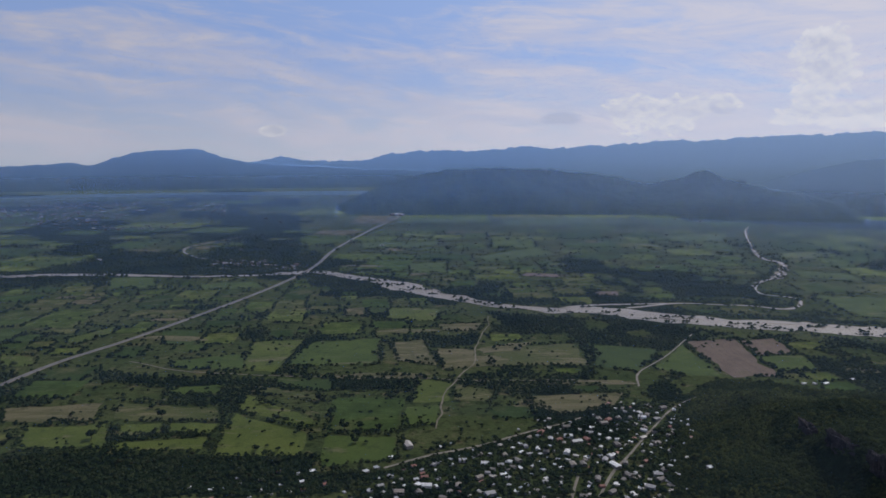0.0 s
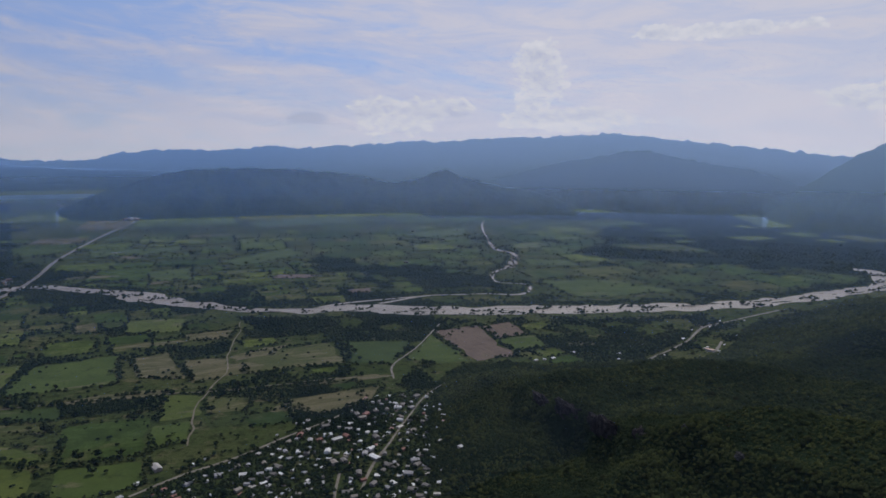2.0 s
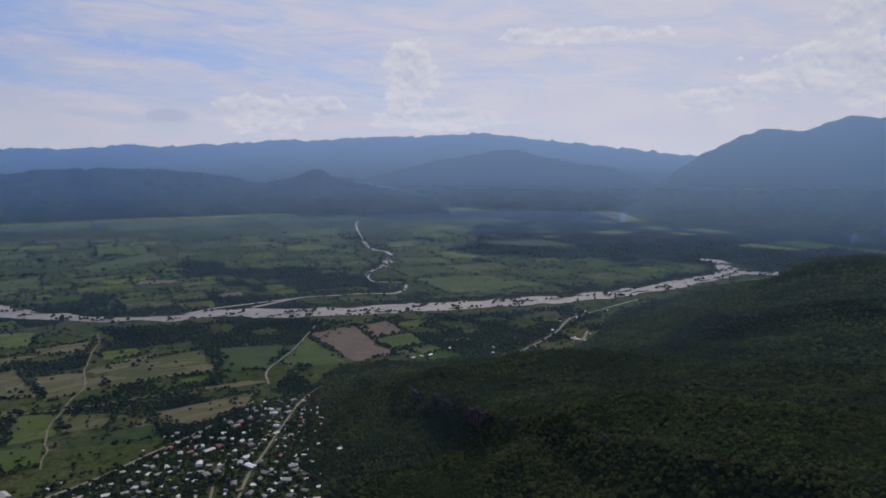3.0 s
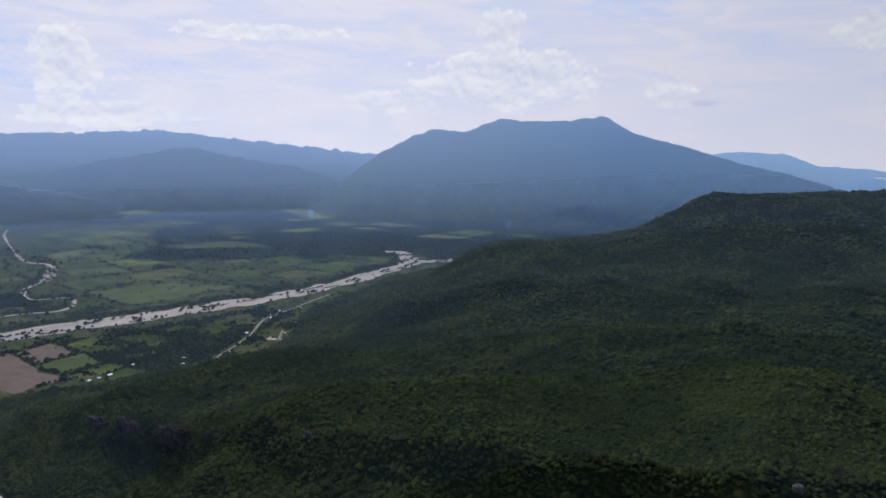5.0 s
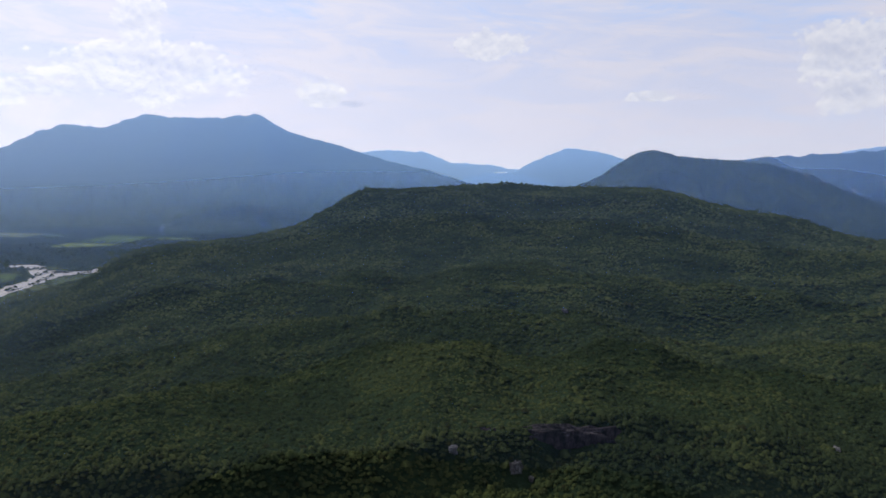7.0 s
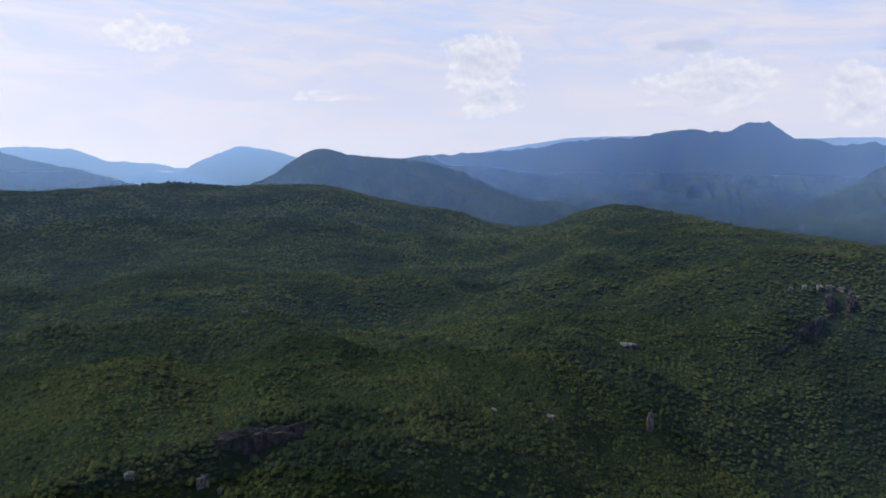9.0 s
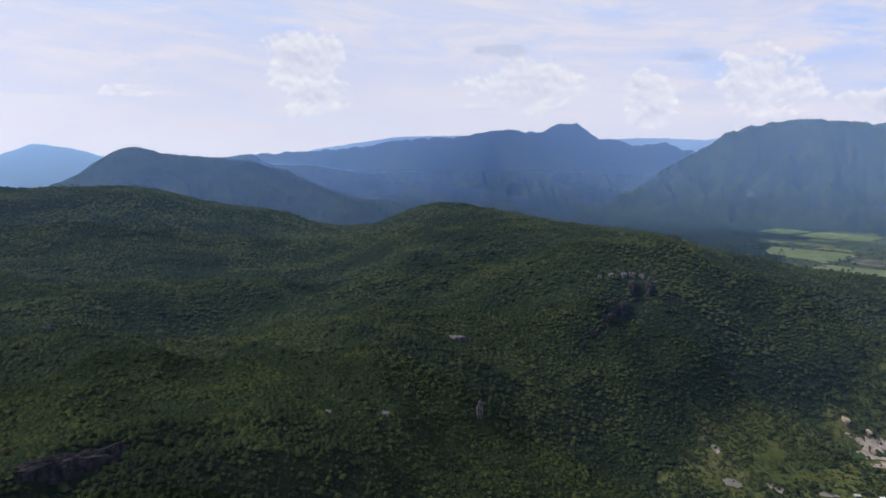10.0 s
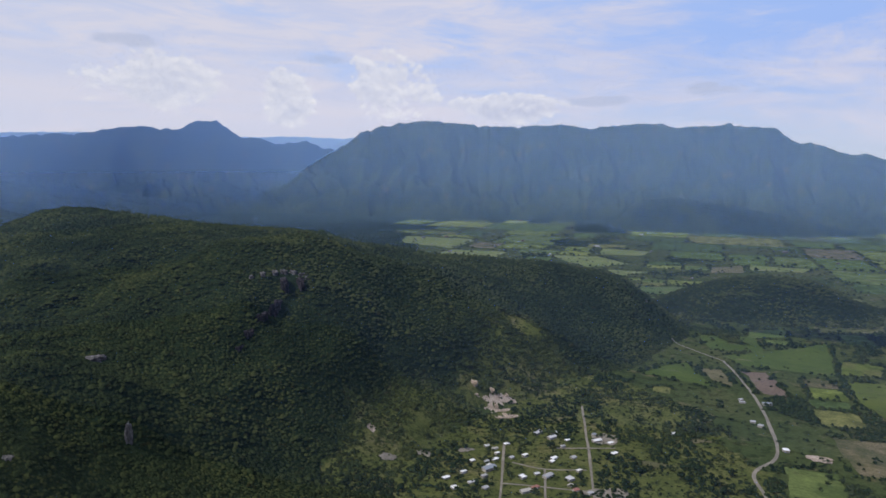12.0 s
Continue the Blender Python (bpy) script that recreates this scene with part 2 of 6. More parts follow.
def plain_material(name, a, b, scale, rough=0.85, spec=0.2, bump=0.3):
    """Two tones of one surface at two scales."""
    m, n = material(name)
    p = place(n)
    coarse, fine = n.noise(p, scale, 5, 0.6), n.noise(p, scale * 9, 4, 0.65)
    col = n.mix(n.smooth(coarse, 0.35, 0.65), a, b)
    col = n.mix(n.smooth(fine, 0.5, 0.8), col, n.mix(0.4, col, tuple(c * 0.5 for c in a)))
    return finish(m, n, col, rough, fine, bump, 0.4, spec)


def rock_material(name, a, b):
    """Rock with upright streaks, broad stains and dark growth in its joints."""
    m, n = material(name)
    p = place(n)
    streak = n.noise(n.add("Mapping", Vector=p, Scale=(0.35, 0.35, 0.10)).outputs[0], 1.0, 5, 0.65)
    broad, fine = n.noise(p, 0.07, 4, 0.6, 2.0, 0.4), n.noise(p, 0.9, 5, 0.7)
    col = n.mix(n.smooth(n.math("ADD", n.math("MULTIPLY", streak, 0.5), n.math("MULTIPLY", broad, 0.5)), 0.40, 0.62), a, b)
    col = n.mix(n.smooth(fine, 0.35, 0.6), n.mix(0.55, col, (0.012, 0.014, 0.012)), col)
    return finish(m, n, col, 0.95, fine, 1.0, 1.0, 0.15)


M_ASPHALT = plain_material("worn_asphalt", (0.13, 0.126, 0.122), (0.18, 0.172, 0.165), 0.05)
M_DIRT = plain_material("dirt_road", (0.165, 0.148, 0.12), (0.25, 0.222, 0.18), 0.06)
M_TRACK = plain_material("earthen_track", (0.12, 0.11, 0.07), (0.20, 0.17, 0.12), 0.06)
M_SAND = plain_material("river_sand", (0.17, 0.145, 0.115), (0.27, 0.235, 0.19), 0.03)
M_ROCK = rock_material("weathered_rock", (0.07, 0.066, 0.068), (0.24, 0.225, 0.22))
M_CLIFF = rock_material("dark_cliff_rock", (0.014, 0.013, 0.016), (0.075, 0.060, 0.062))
M_QUARRY = rock_material("quarry_stone", (0.34, 0.265, 0.21), (0.58, 0.48, 0.39))
M_WALL = plain_material("plastered_wall", (0.24, 0.22, 0.20), (0.42, 0.39, 0.36), 0.4)
M_TRUNK = plain_material("bark", (0.09, 0.07, 0.05), (0.16, 0.13, 0.10), 1.0)


def water_material():
    m, n = material("muddy_water")
    p = place(n)
    col = n.ramp(n.noise(n.add("Mapping", Vector=p, Scale=(0.5, 1.5, 1)).outputs[0], 0.012, 5, 0.6), [(0.3, (0.22, 0.19, 0.158)), (0.7, (0.315, 0.275, 0.232))])
    return finish(m, n, col, 0.38, n.noise(p, 0.35, 4, 0.6), 0.2, 0.3, 0.2)


M_WATER = water_material()


def lake_material():
    m, n = material("still_lake")
    ripple = n.noise(place(n), 0.02, 4, 0.6)
    return finish(m, n, n.mix(n.smooth(ripple, 0.3, 0.7), (0.45, 0.48, 0.5), (0.58, 0.6, 0.62)), 0.15, ripple, 0.05, 0.3, 0.6)


M_LAKE = lake_material()


def bush_ground():
    m, n = material("bushy_slope")
    p = place(n)
    col = n.ramp(n.noise(p, 0.02, 6, 0.66, 2.0, 0.5), [(0.3, (0.058, 0.074, 0.022)), (0.5, (0.100, 0.112, 0.034)), (0.62, (0.135, 0.132, 0.050)), (0.74, (0.19, 0.165, 0.10))])
    col = n.mix(n.smooth(n.noise(p, 0.11, 5, 0.68), 0.50, 0.60), col, n.mix(0.75, col, (0.024, 0.036, 0.012)))
    fine = n.noise(p, 0.4, 5, 0.7)
    return finish(m, n, n.mix(n.smooth(fine, 0.35, 0.6), n.mix(0.45, col, (0.03, 0.04, 0.015)), col), 0.95, fine, 0.6, 1.0, 0.0)


M_BUSH = bush_ground()


def roof_material(name, stops):
    m, n = material(name)
    own = n.add("ObjectInfo").outputs["Random"]
    col = n.ramp(own, stops, "CONSTANT")
    rust = n.noise(place(n), 0.7, 5, 0.65)
    col = n.mix(n.smooth(rust, 0.55, 0.8), col, n.mix(0.5, col, (0.20, 0.13, 0.09)))
    return finish(m, n, col, 0.5, rust, 0.2, 0.05, 0.4)


M_ROOF = roof_material("roofing", [(0.0, (0.5, 0.5, 0.52)), (0.2, (0.78, 0.78, 0.79)), (0.45, (0.36, 0.36, 0.38)), (0.6, (0.42, 0.39, 0.36)),
                                   (0.74, (0.28, 0.12, 0.09)), (0.82, (0.68, 0.67, 0.66)), (0.94, (0.25, 0.28, 0.33))])



def far_town_material(name, stops):
    m, n = material(name)
    own = n.add("NewGeometry").outputs["Random Per Island"]
    col = n.ramp(own, stops, "CONSTANT")
    return finish(m, n, n.mix(n.smooth(n.noise(place(n), 0.5, 4), 0.4, 0.7), n.mix(0.3, col, (0.2, 0.16, 0.13)), col), 0.7)


M_FARTOWN = far_town_material("far_town_roofs", [(0.0, (0.16, 0.15, 0.15)), (0.35, (0.09, 0.085, 0.08)), (0.7, (0.13, 0.075, 0.055)), (0.92, (0.42, 0.42, 0.42))])
M_SHEDS = far_town_material("shed_roofs", [(0.0, (0.4, 0.4, 0.42)), (0.26, (0.2, 0.19, 0.18)), (0.60, (0.78, 0.78, 0.79)), (0.75, (0.3, 0.27, 0.24)), (0.92, (0.25, 0.10, 0.08))])


def mountain_material(name, low, high, rock):
    m, n = material(name)
    p = place(n)
    geo = n.add("NewGeometry")
    steep = n.add("SeparateXYZ", Vector=geo.outputs["True Normal"]).outputs[2]
    big, small = n.noise(p, 0.006, 5, 0.6), n.noise(p, 0.05, 5, 0.65)
    col = n.mix(n.smooth(big, 0.35, 0.65), low, high)
    col = n.mix(n.smooth(small, 0.4, 0.65), n.mix(0.5, col, (0.015, 0.022, 0.012)), col)
    bare = n.math("MULTIPLY", n.smooth(steep, 0.84, 0.60), n.smooth(n.noise(n.add("Mapping", Vector=p, Scale=(1, 1, 0.35)).outputs[0], 0.02, 6, 0.72), 0.57, 0.72))
    col = n.mix(bare, col, rock)
    return finish(m, n, col, 0.95, small, 0.8, 10.0, 0.0)


M_MOUNT = mountain_material("wooded_mountain", (0.014, 0.023, 0.011), (0.034, 0.046, 0.020), (0.17, 0.15, 0.14))


# ---- building helpers ----
def mesh_of(name, verts, faces, mat, smooth=False):
    me = bpy.data.meshes.new(name)
    verts, faces = np.asarray(verts, np.float32), np.asarray(faces, np.int32)
    me.vertices.add(len(verts))
    me.vertices.foreach_set("co", verts.ravel())
    k = faces.shape[1]
    me.loops.add(faces.size)
    me.loops.foreach_set("vertex_index", faces.ravel())
    me.polygons.add(len(faces))
    me.polygons.foreach_set("loop_start", np.arange(0, faces.size, k, dtype=np.int32))
    me.polygons.foreach_set("use_smooth", np.full(len(faces), smooth))
    me.update(calc_edges=True)
    me.materials.append(mat)
    return me


def grid_faces(rows, cols, wrap=False):
    a = np.arange(rows * cols).reshape(rows, cols)
    b = np.concatenate([a, a[:, :1]], 1) if wrap else a
    return np.stack([b[:-1, :-1], b[:-1, 1:], b[1:, 1:], b[1:, :-1]], -1).reshape(-1, 4)


def part(name, bm, mat, parent, label=""):
    me = bpy.data.meshes.new(name)
    bm.to_mesh(me)
    bm.free()
    me.materials.append(mat)
    ob = new(name, me)
    ob.parent = parent
    return tagged(ob, label)

# ---- the shape of the land ----
CREST = [(385, 925, 12), (369, 850, 40), (356, 718, 63), (354, 592, 82), (352, 480, 104), (352, 380, 128), (356, 290, 146), (375, 200, 146),
         (402, 110, 150), (425, 60, 152), (442, -3, 162), (459, -40, 163), (473, -90, 157), (484, -194, 146)]
PLATEAU = [(439, 409, 128), (526, 193, 138), (540, -21, 160), (527, 533, 95), (608, 305, 125), (600, 590, 98), (685, 252, 135), (760, -27, 156),
           (679, 36, 159), (696, -184, 137), (720, 740, 55), (900, 760, 70)]
MIDDLE = [(953, 643, 110), (985, 363, 136), (1043, 120, 152), (1059, 52, 162), (1064, -281, 145), (1305, -345, 159), (1250, 900, 60)]
SUMMIT = [(1334, 685, 150), (1419, 485, 179), (1647, 421, 243), (1748, 79, 260), (1732, -248, 252), (1692, -448, 207), (1584, -617, 163),
          (1950, 500, 170), (2050, 100, 200), (2050, -300, 190), (2400, 100, 60), (2300, 700, 15),
          (1617, 554, 148), (1648, 492, 182), (1541, 717, 128), (1305, 739, 152), (1757, 207, 249), (1760, -50, 249), (1680, 330, 242)]
EAST = [(1575, -763, 154), (1405, -865, 216), (1275, -967, 202), (1167, -1020, 187), (950, -959, 196), (845, -988, 193), (712, -1088, 159),
        (581, -1163, 136), (470, -1266, 129), (397, -1343, 103), (329, -1412, 66), (1500, -1200, 110), (1100, -1350, 90), (700, -1450, 30),
        (1425, -704, 164), (1424, -773, 186), (1655, -583, 190), (772, -995, 171)]
SOUTH_SLOPE = [(627, -687, 180), (552, -606, 136), (507, -780, 112), (789, -529, 143), (632, -422, 128), (544, -254, 150), (502, -363, 98),
               (411, -912, 70), (454, -209, 130), (527, -490, 84), (470, -560, 45), (430, -760, 40)]
FOOT = [(218, 646), (258, 751), (298, 854), (330, 930), (390, 1010), (480, 990), (560, 930), (650, 890), (740, 900), (860, 935), (1057, 1075),
        (1280, 1130), (1540, 1190), (1859, 1160), (2100, 1100), (2600, 300), (2500, -500), (1900, -1200), (1200, -1650), (600, -1650),
        (270, -1440), (244, -1206), (258, -1069), (320, -980), (350, -870), (390, -720), (380, -600), (330, -520), (230, 500), (180, 300),
        (180, 100), (200, -100), (240, -300)]
OUTER = [(470, 1120), (600, 1060), (350, 1110), (720, 1010), (0, 0), (0, 600), (0, -600), (-300, 0), (100, 900), (300, 1250), (800, 1300), (1500, 1500), (2200, 1500), (3000, 0), (2900, 900),
         (2800, -900), (2200, -1700), (1300, -2000), (500, -2000), (100, -1400), (150, -900), (-600, 600), (-600, -600)]
KNOTS = np.array(CREST + PLATEAU + MIDDLE + SUMMIT + EAST + SOUTH_SLOPE + [(x, y, 0) for x, y in FOOT] + [(x, y, -25) for x, y in OUTER], float)
ROUND = 90.0


def bend(dx, dy):
    return np.sqrt(dx * dx + dy * dy + ROUND * ROUND)


def lumps(x, y):
    """Spurs and hollows of the hills."""
    wx, wy = x + 90 * (fbm(x / 260, y / 260, 2, 71) - 0.5), y + 90 * (fbm(x / 260, y / 260, 2, 72) - 0.5)
    calm = 1 - 0.55 * np.clip((np.hypot(x, y) - 1050) / 350, 0, 1)
    return 64 * calm * (ridged(wx / 430, wy / 430, 3, 5) - 0.66) + 34 * calm * (ridged(wx / 165, wy / 165, 2, 8) - 0.62) + 16 * calm * (fbm(x / 75, y / 75, 3, 11) - 0.5)


def crest_line(y):
    ys, xs = np.array([(q[1], q[0]) for q in CREST[::-1]], float).T
    return np.interp(y, ys, xs) + 26 * (fbm(y / 60, y * 0, 3, 15) - 0.5)


def scarp(x, y):
    """A step down just outside the crest, on the side of the town."""
    d = crest_line(y) - x
    s = np.clip(d / 24, 0, 1)
    along = np.clip((y + 200) / 120, 0, 1) * np.clip((860 - y) / 200, 0, 1)
    return -along * 22 * (0.5 + 0.9 * fbm(y / 110, y * 0 + 4, 3, 16)) * s * s * (3 - 2 * s) * np.exp(-np.maximum(d, 0) / 80)


TREES_HIGH = 5.0
_d = KNOTS[:, None, :2] - KNOTS[None, :, :2]
_k = np.clip((KNOTS[:, 2] - 8) / 60, 0, 1)
WEIGHTS = np.linalg.solve(bend(_d[..., 0], _d[..., 1]) - 3.0 * np.eye(len(KNOTS)), KNOTS[:, 2] - _k * lumps(KNOTS[:, 0], KNOTS[:, 1]) - TREES_HIGH * (_k > 0))


def knoll(x, y, cx, cy, rx, ry, turn, h):
    c, s = math.cos(radians(turn)), math.sin(radians(turn))
    u, v = ((x - cx) * c + (y - cy) * s) / rx, (-(x - cx) * s + (y - cy) * c) / ry
    return h * np.exp(-(u * u + v * v) ** 1.5)


def hill(x, y):
    """Height of the wooded hills over the valley floor; 0 on the floor."""
    x, y = np.asarray(x, float), np.asarray(y, float)
    shape = x.shape
    fx, fy = x.ravel(), y.ravel()
    h = np.full(fx.shape, -25.0)
    near = (fx > -700) & (fx < 3200) & (np.abs(fy) < 2300)
    if near.any():
        a, b = fx[near], fy[near]
        out = np.empty(len(a))
        for i in range(0, len(a), 40000):
            s = slice(i, i + 40000)
            out[s] = bend(a[s, None] - KNOTS[:, 0], b[s, None] - KNOTS[:, 1]) @ WEIGHTS
        h[near] = out
    h = h + lumps(fx, fy) * np.clip((h - 8) / 60, 0, 1) + scarp(fx, fy) * np.clip((h - 20) / 40, 0, 1)
    h = h - 22 * np.exp(-((fx - 570) ** 2 + (fy + 628) ** 2) / 1500.0) - 14 * np.exp(-((fx - 560) ** 2 + (fy + 575) ** 2) / 900.0)
    h = np.maximum(h, knoll(fx, fy, 118, -1640, 185, 112, 20, 72) + 14 * (fbm(fx / 60, fy / 60, 3, 2) - 0.5) * (np.hypot(fx - 110, fy + 1640) < 330) - 3)
    return (0.5 * (h + np.sqrt(h * h + 9.0)) - 0.3).clip(0).reshape(shape) * 1.0


def surface(x, y, up=0.0):
    return lay(x, y, hill(x, y) + up)


AROUND = 720
radii = np.concatenate([[30, 80], np.geomspace(140, 900, 95)[:-1], np.geomspace(900, 2600, 105)[:-1], np.geomspace(2600, 14500, 42)])
turn = np.arange(AROUND) * 2 * np.pi / AROUND
gx, gy = radii[:, None] * np.sin(turn), radii[:, None] * np.cos(turn)
ground = new("ground", mesh_of("ground", surface(gx, gy).reshape(-1, 3), grid_faces(len(radii), AROUND, True)[:, ::-1], M_GROUND, True))
tagged(ground, "green scrubby valley floor rising into wooded hills", "ground", kind="structure")

def in_shape(poly, x, y):
    """Which of the places lie inside the outline."""
    poly = np.asarray(poly, float)
    inside = np.zeros(np.shape(x), bool)
    for (x0, y0), (x1, y1) in zip(poly, np.roll(poly, -1, 0)):
        if y0 != y1:
            inside ^= ((y0 > y) != (y1 > y)) & (x < (x1 - x0) * (y - y0) / (y1 - y0) + x0)
    return inside


SCRUB = [(380, -470), (470, -620), (440, -743), (425, -827), (445, -967), (411, -1028), (336, -985), (252, -1012), (174, -944), (86, -859), (20, -740), (45, -560)]


def scrub(x, y):
    """Open bushy slopes round the village."""
    return in_shape(SCRUB, x + 70 * (fbm(x / 60, y / 60, 3, 95) - 0.5), y + 70 * (fbm(x / 60, y / 60, 3, 96) - 0.5))


WOODS = [
    [(-525, 738), (-418, 748), (-304, 745), (-203, 744), (-138, 749), (-130, 690), (-188, 665), (-246, 639), (-360, 639), (-458, 638)],
    [(-489, 740), (-382, 751), (-278, 726), (-213, 693), (-86, 707), (-50, 707), (30, 765), (154, 849), (256, 911), (265, 863), (146, 802), (42, 743), (-48, 687), (-122, 642), (-427, 641)],
    [(91, 1451), (250, 1406), (409, 1359), (541, 1273), (440, 1224), (314, 1131), (217, 1214), (123, 1286)],
    ]
WOODS += [
    [(-533, 1047), (-406, 1012), (-186, 1003), (-157, 1030), (-45, 1015), (-67, 959), (-177, 953), (-385, 957), (-497, 991)],
    [(-25, 1268), (70, 1277), (66, 1198), (-8, 1179)],
    [(-387, 1294), (-339, 1316), (-309, 1233), (-353, 1210)],
    [(677, 1203), (847, 1193), (1094, 1162), (992, 1052), (777, 1005), (618, 1077)],
    [(271, 935), (352, 1050), (407, 992), (512, 944), (568, 953), (712, 1001), (791, 1008), (735, 951), (618, 930), (343, 877)],
]


def wooded(x, y):
    """Where the plain is dark dry forest rather than farm land."""
    az, r = np.degrees(np.arctan2(x, y)) % 360, np.hypot(x, y)
    n = fbm(x / 420, y / 420, 4, 31)
    edge = 2150 + 900 * (n - 0.5)
    north_east = (((az > 33 + 12 * (n - 0.5)) & (r > edge)) | ((az > 18) & (r > edge + 1500))) & (az < 150 + 14 * (n - 0.5))
    north_west = ((az > 320) & (az < 349) & (r > 2000) & (n > 0.47)) | ((az > 225) & (az < 320) & (r > 900))
    far_south = (az > 140) & (az < 240) & (r > 3300 + 1200 * (n - 0.5))
    here = north_east | north_west | far_south | ((n > 0.71) & (r > 560))
    for k, w in enumerate(WOODS):
        here = here | (in_shape(w, x, y) & (fbm(x / 75, y / 75, 4, 33) > (0.2 if k == 0 else 0.36 if k < 6 else 0.5)))
    return here


wr = np.concatenate([np.geomspace(250, 2600, 150)[:-1], np.geomspace(2600, 13500, 48)])
wx, wy = wr[:, None] * np.sin(turn), wr[:, None] * np.cos(turn)
quads = grid_faces(len(wr), AROUND, True)[:, ::-1]
inside = ((wooded(wx, wy) | (hill(wx, wy) > 1.5)) & ~scrub(wx, wy)).ravel()
quads = quads[inside[quads].all(1)]
floor_xyz = surface(wx, wy, 0.10 + 0.9 * np.clip(hill(wx, wy) / 12 - 0.2, 0, 1) + 0.0012 * np.maximum(np.hypot(wx, wy) - 2600, 0)).reshape(-1, 3)
used = np.unique(quads)
woodland = new("woodland_floor", mesh_of("woodland_floor", floor_xyz[used], np.searchsorted(used, quads), M_FLOOR, True))
tagged(woodland, "dark dry forest spreading over the plain", "forest", kind="structure")

bush_r = np.geomspace(480, 1120, 110)
bush_turn = np.radians(np.arange(140, 182.01, 0.3))
bx, by = bush_r[:, None] * np.sin(bush_turn), bush_r[:, None] * np.cos(bush_turn)
quads = grid_faces(len(bush_r), len(bush_turn))[:, ::-1]
quads = quads[scrub(bx, by).ravel()[quads].all(1)]
used = np.unique(quads)
bushland = new("bushland", mesh_of("bushland", surface(bx, by, 0.2 + 0.7 * np.clip(hill(bx, by) / 12 - 0.2, 0, 1)).reshape(-1, 3)[used], np.searchsorted(used, quads), M_BUSH, True))
tagged(bushland, "open yellow-green bushy slope with bare earth", "bushland", kind="structure")

# ---- land cover, as a mask of the valley floor in squares of 4 m ----
CELL, REACH = 4.0, 3400
SIDE = int(2 * REACH / CELL)
cover = np.zeros((SIDE, SIDE), np.uint8)  # 0 free, 1 field, 2 water, 3 road, 4 town, 5 scrub


def cells(x, y):
    i, j = ((np.asarray(x) + REACH) / CELL).astype(int), ((np.asarray(y) + REACH) / CELL).astype(int)
    ok = (i >= 0) & (i < SIDE) & (j >= 0) & (j < SIDE)
    return i.clip(0, SIDE - 1), j.clip(0, SIDE - 1), ok


def cover_at(x, y):
    i, j, ok = cells(x, y)
    return np.where(ok, cover[i, j], 0)


def stamp(poly, value):
    poly = np.asarray(poly, float)
    lo, hi = poly.min(0), poly.max(0)
    (i0, i1), (j0, j1) = [(int(np.clip((lo[k] + REACH) / CELL, 0, SIDE)), int(np.clip((hi[k] + REACH) / CELL + 1, 0, SIDE))) for k in (0, 1)]
    if i1 <= i0 or j1 <= j0:
        return
    px, py = np.meshgrid(np.arange(i0, i1) * CELL - REACH, np.arange(j0, j1) * CELL - REACH, indexing="ij")
    inside = np.zeros(px.shape, bool)
    for (x0, y0), (x1, y1) in zip(poly, np.roll(poly, -1, 0)):
        if y0 != y1:
            inside ^= ((y0 > py) != (y1 > py)) & (px < (x1 - x0) * (py - y0) / (y1 - y0) + x0)
    cover[i0:i1, j0:j1][inside] = value


def smooth_line(points, step=20.0):
    """A curve through the points (Catmull-Rom)."""
    p = np.asarray(points, float)
    p = np.vstack([2 * p[0] - p[1], p, 2 * p[-1] - p[-2]])
    out = []
    for a, b, c, d in zip(p, p[1:], p[2:], p[3:]):
        n = max(2, int(np.hypot(*(c - b)[:2]) / step))
        t = np.arange(n)[:, None] / n
        out.append(0.5 * (2 * b + (c - a) * t + (2 * a - 5 * b + 4 * c - d) * t * t + (3 * b - a - 3 * c + d) * t ** 3))
    return np.vstack(out + [p[-2:-1]])


def ribbon(name, points, width, mat, up, value, wobble=0.0, seed=0, step=20.0, stray=0.0):
    """A strip along a smooth line that follows the ground: a road, a river or a bank."""
    p = smooth_line([(x, y, w) for (x, y), w in zip(points, width)] if np.ndim(width) else [(x, y, width) for x, y in points], step)
    way = np.gradient(p[:, :2], axis=0)
    way /= np.hypot(way[:, 0], way[:, 1])[:, None] + 1e-9
    side = np.stack([-way[:, 1], way[:, 0]], -1)
    run = np.concatenate([[0], np.cumsum(np.hypot(*np.diff(p[:, :2], axis=0).T))])
    if stray:
        p[:, :2] += side * (stray * (fbm(run / 80, run * 0 + 3.3 + seed, 4, seed + 5) - 0.5) * np.clip(np.minimum(run, run[-1] - run) / 60, 0, 1))[:, None]
    halves = [p[:, 2] * (0.5 + wobble * (fbm(run / 60, run * 0 + k * 9.7 + seed, 3, seed) - 0.5)) for k in (0, 1)]
    rows = [p[:, :2] + side * (halves[0] * f)[:, None] if f > 0 else p[:, :2] + side * (halves[1] * f)[:, None] for f in (1, 0.5, -0.5, -1)]
    rows[1:1] = []
    xy = np.stack(rows, 1)
    stamp_pad = 3 if value == 3 else 6
    wide = [p[:, :2] + side * (halves[0] + stamp_pad)[:, None], p[:, :2] - side * (halves[1] + stamp_pad)[:, None]]
    for k in range(len(p) - 1):
        stamp([wide[0][k], wide[0][k + 1], wide[1][k + 1], wide[1][k]], value)
    return new(name, mesh_of(name, surface(xy[..., 0], xy[..., 1], up).reshape(-1, 3), grid_faces(len(p), 4), mat, True))


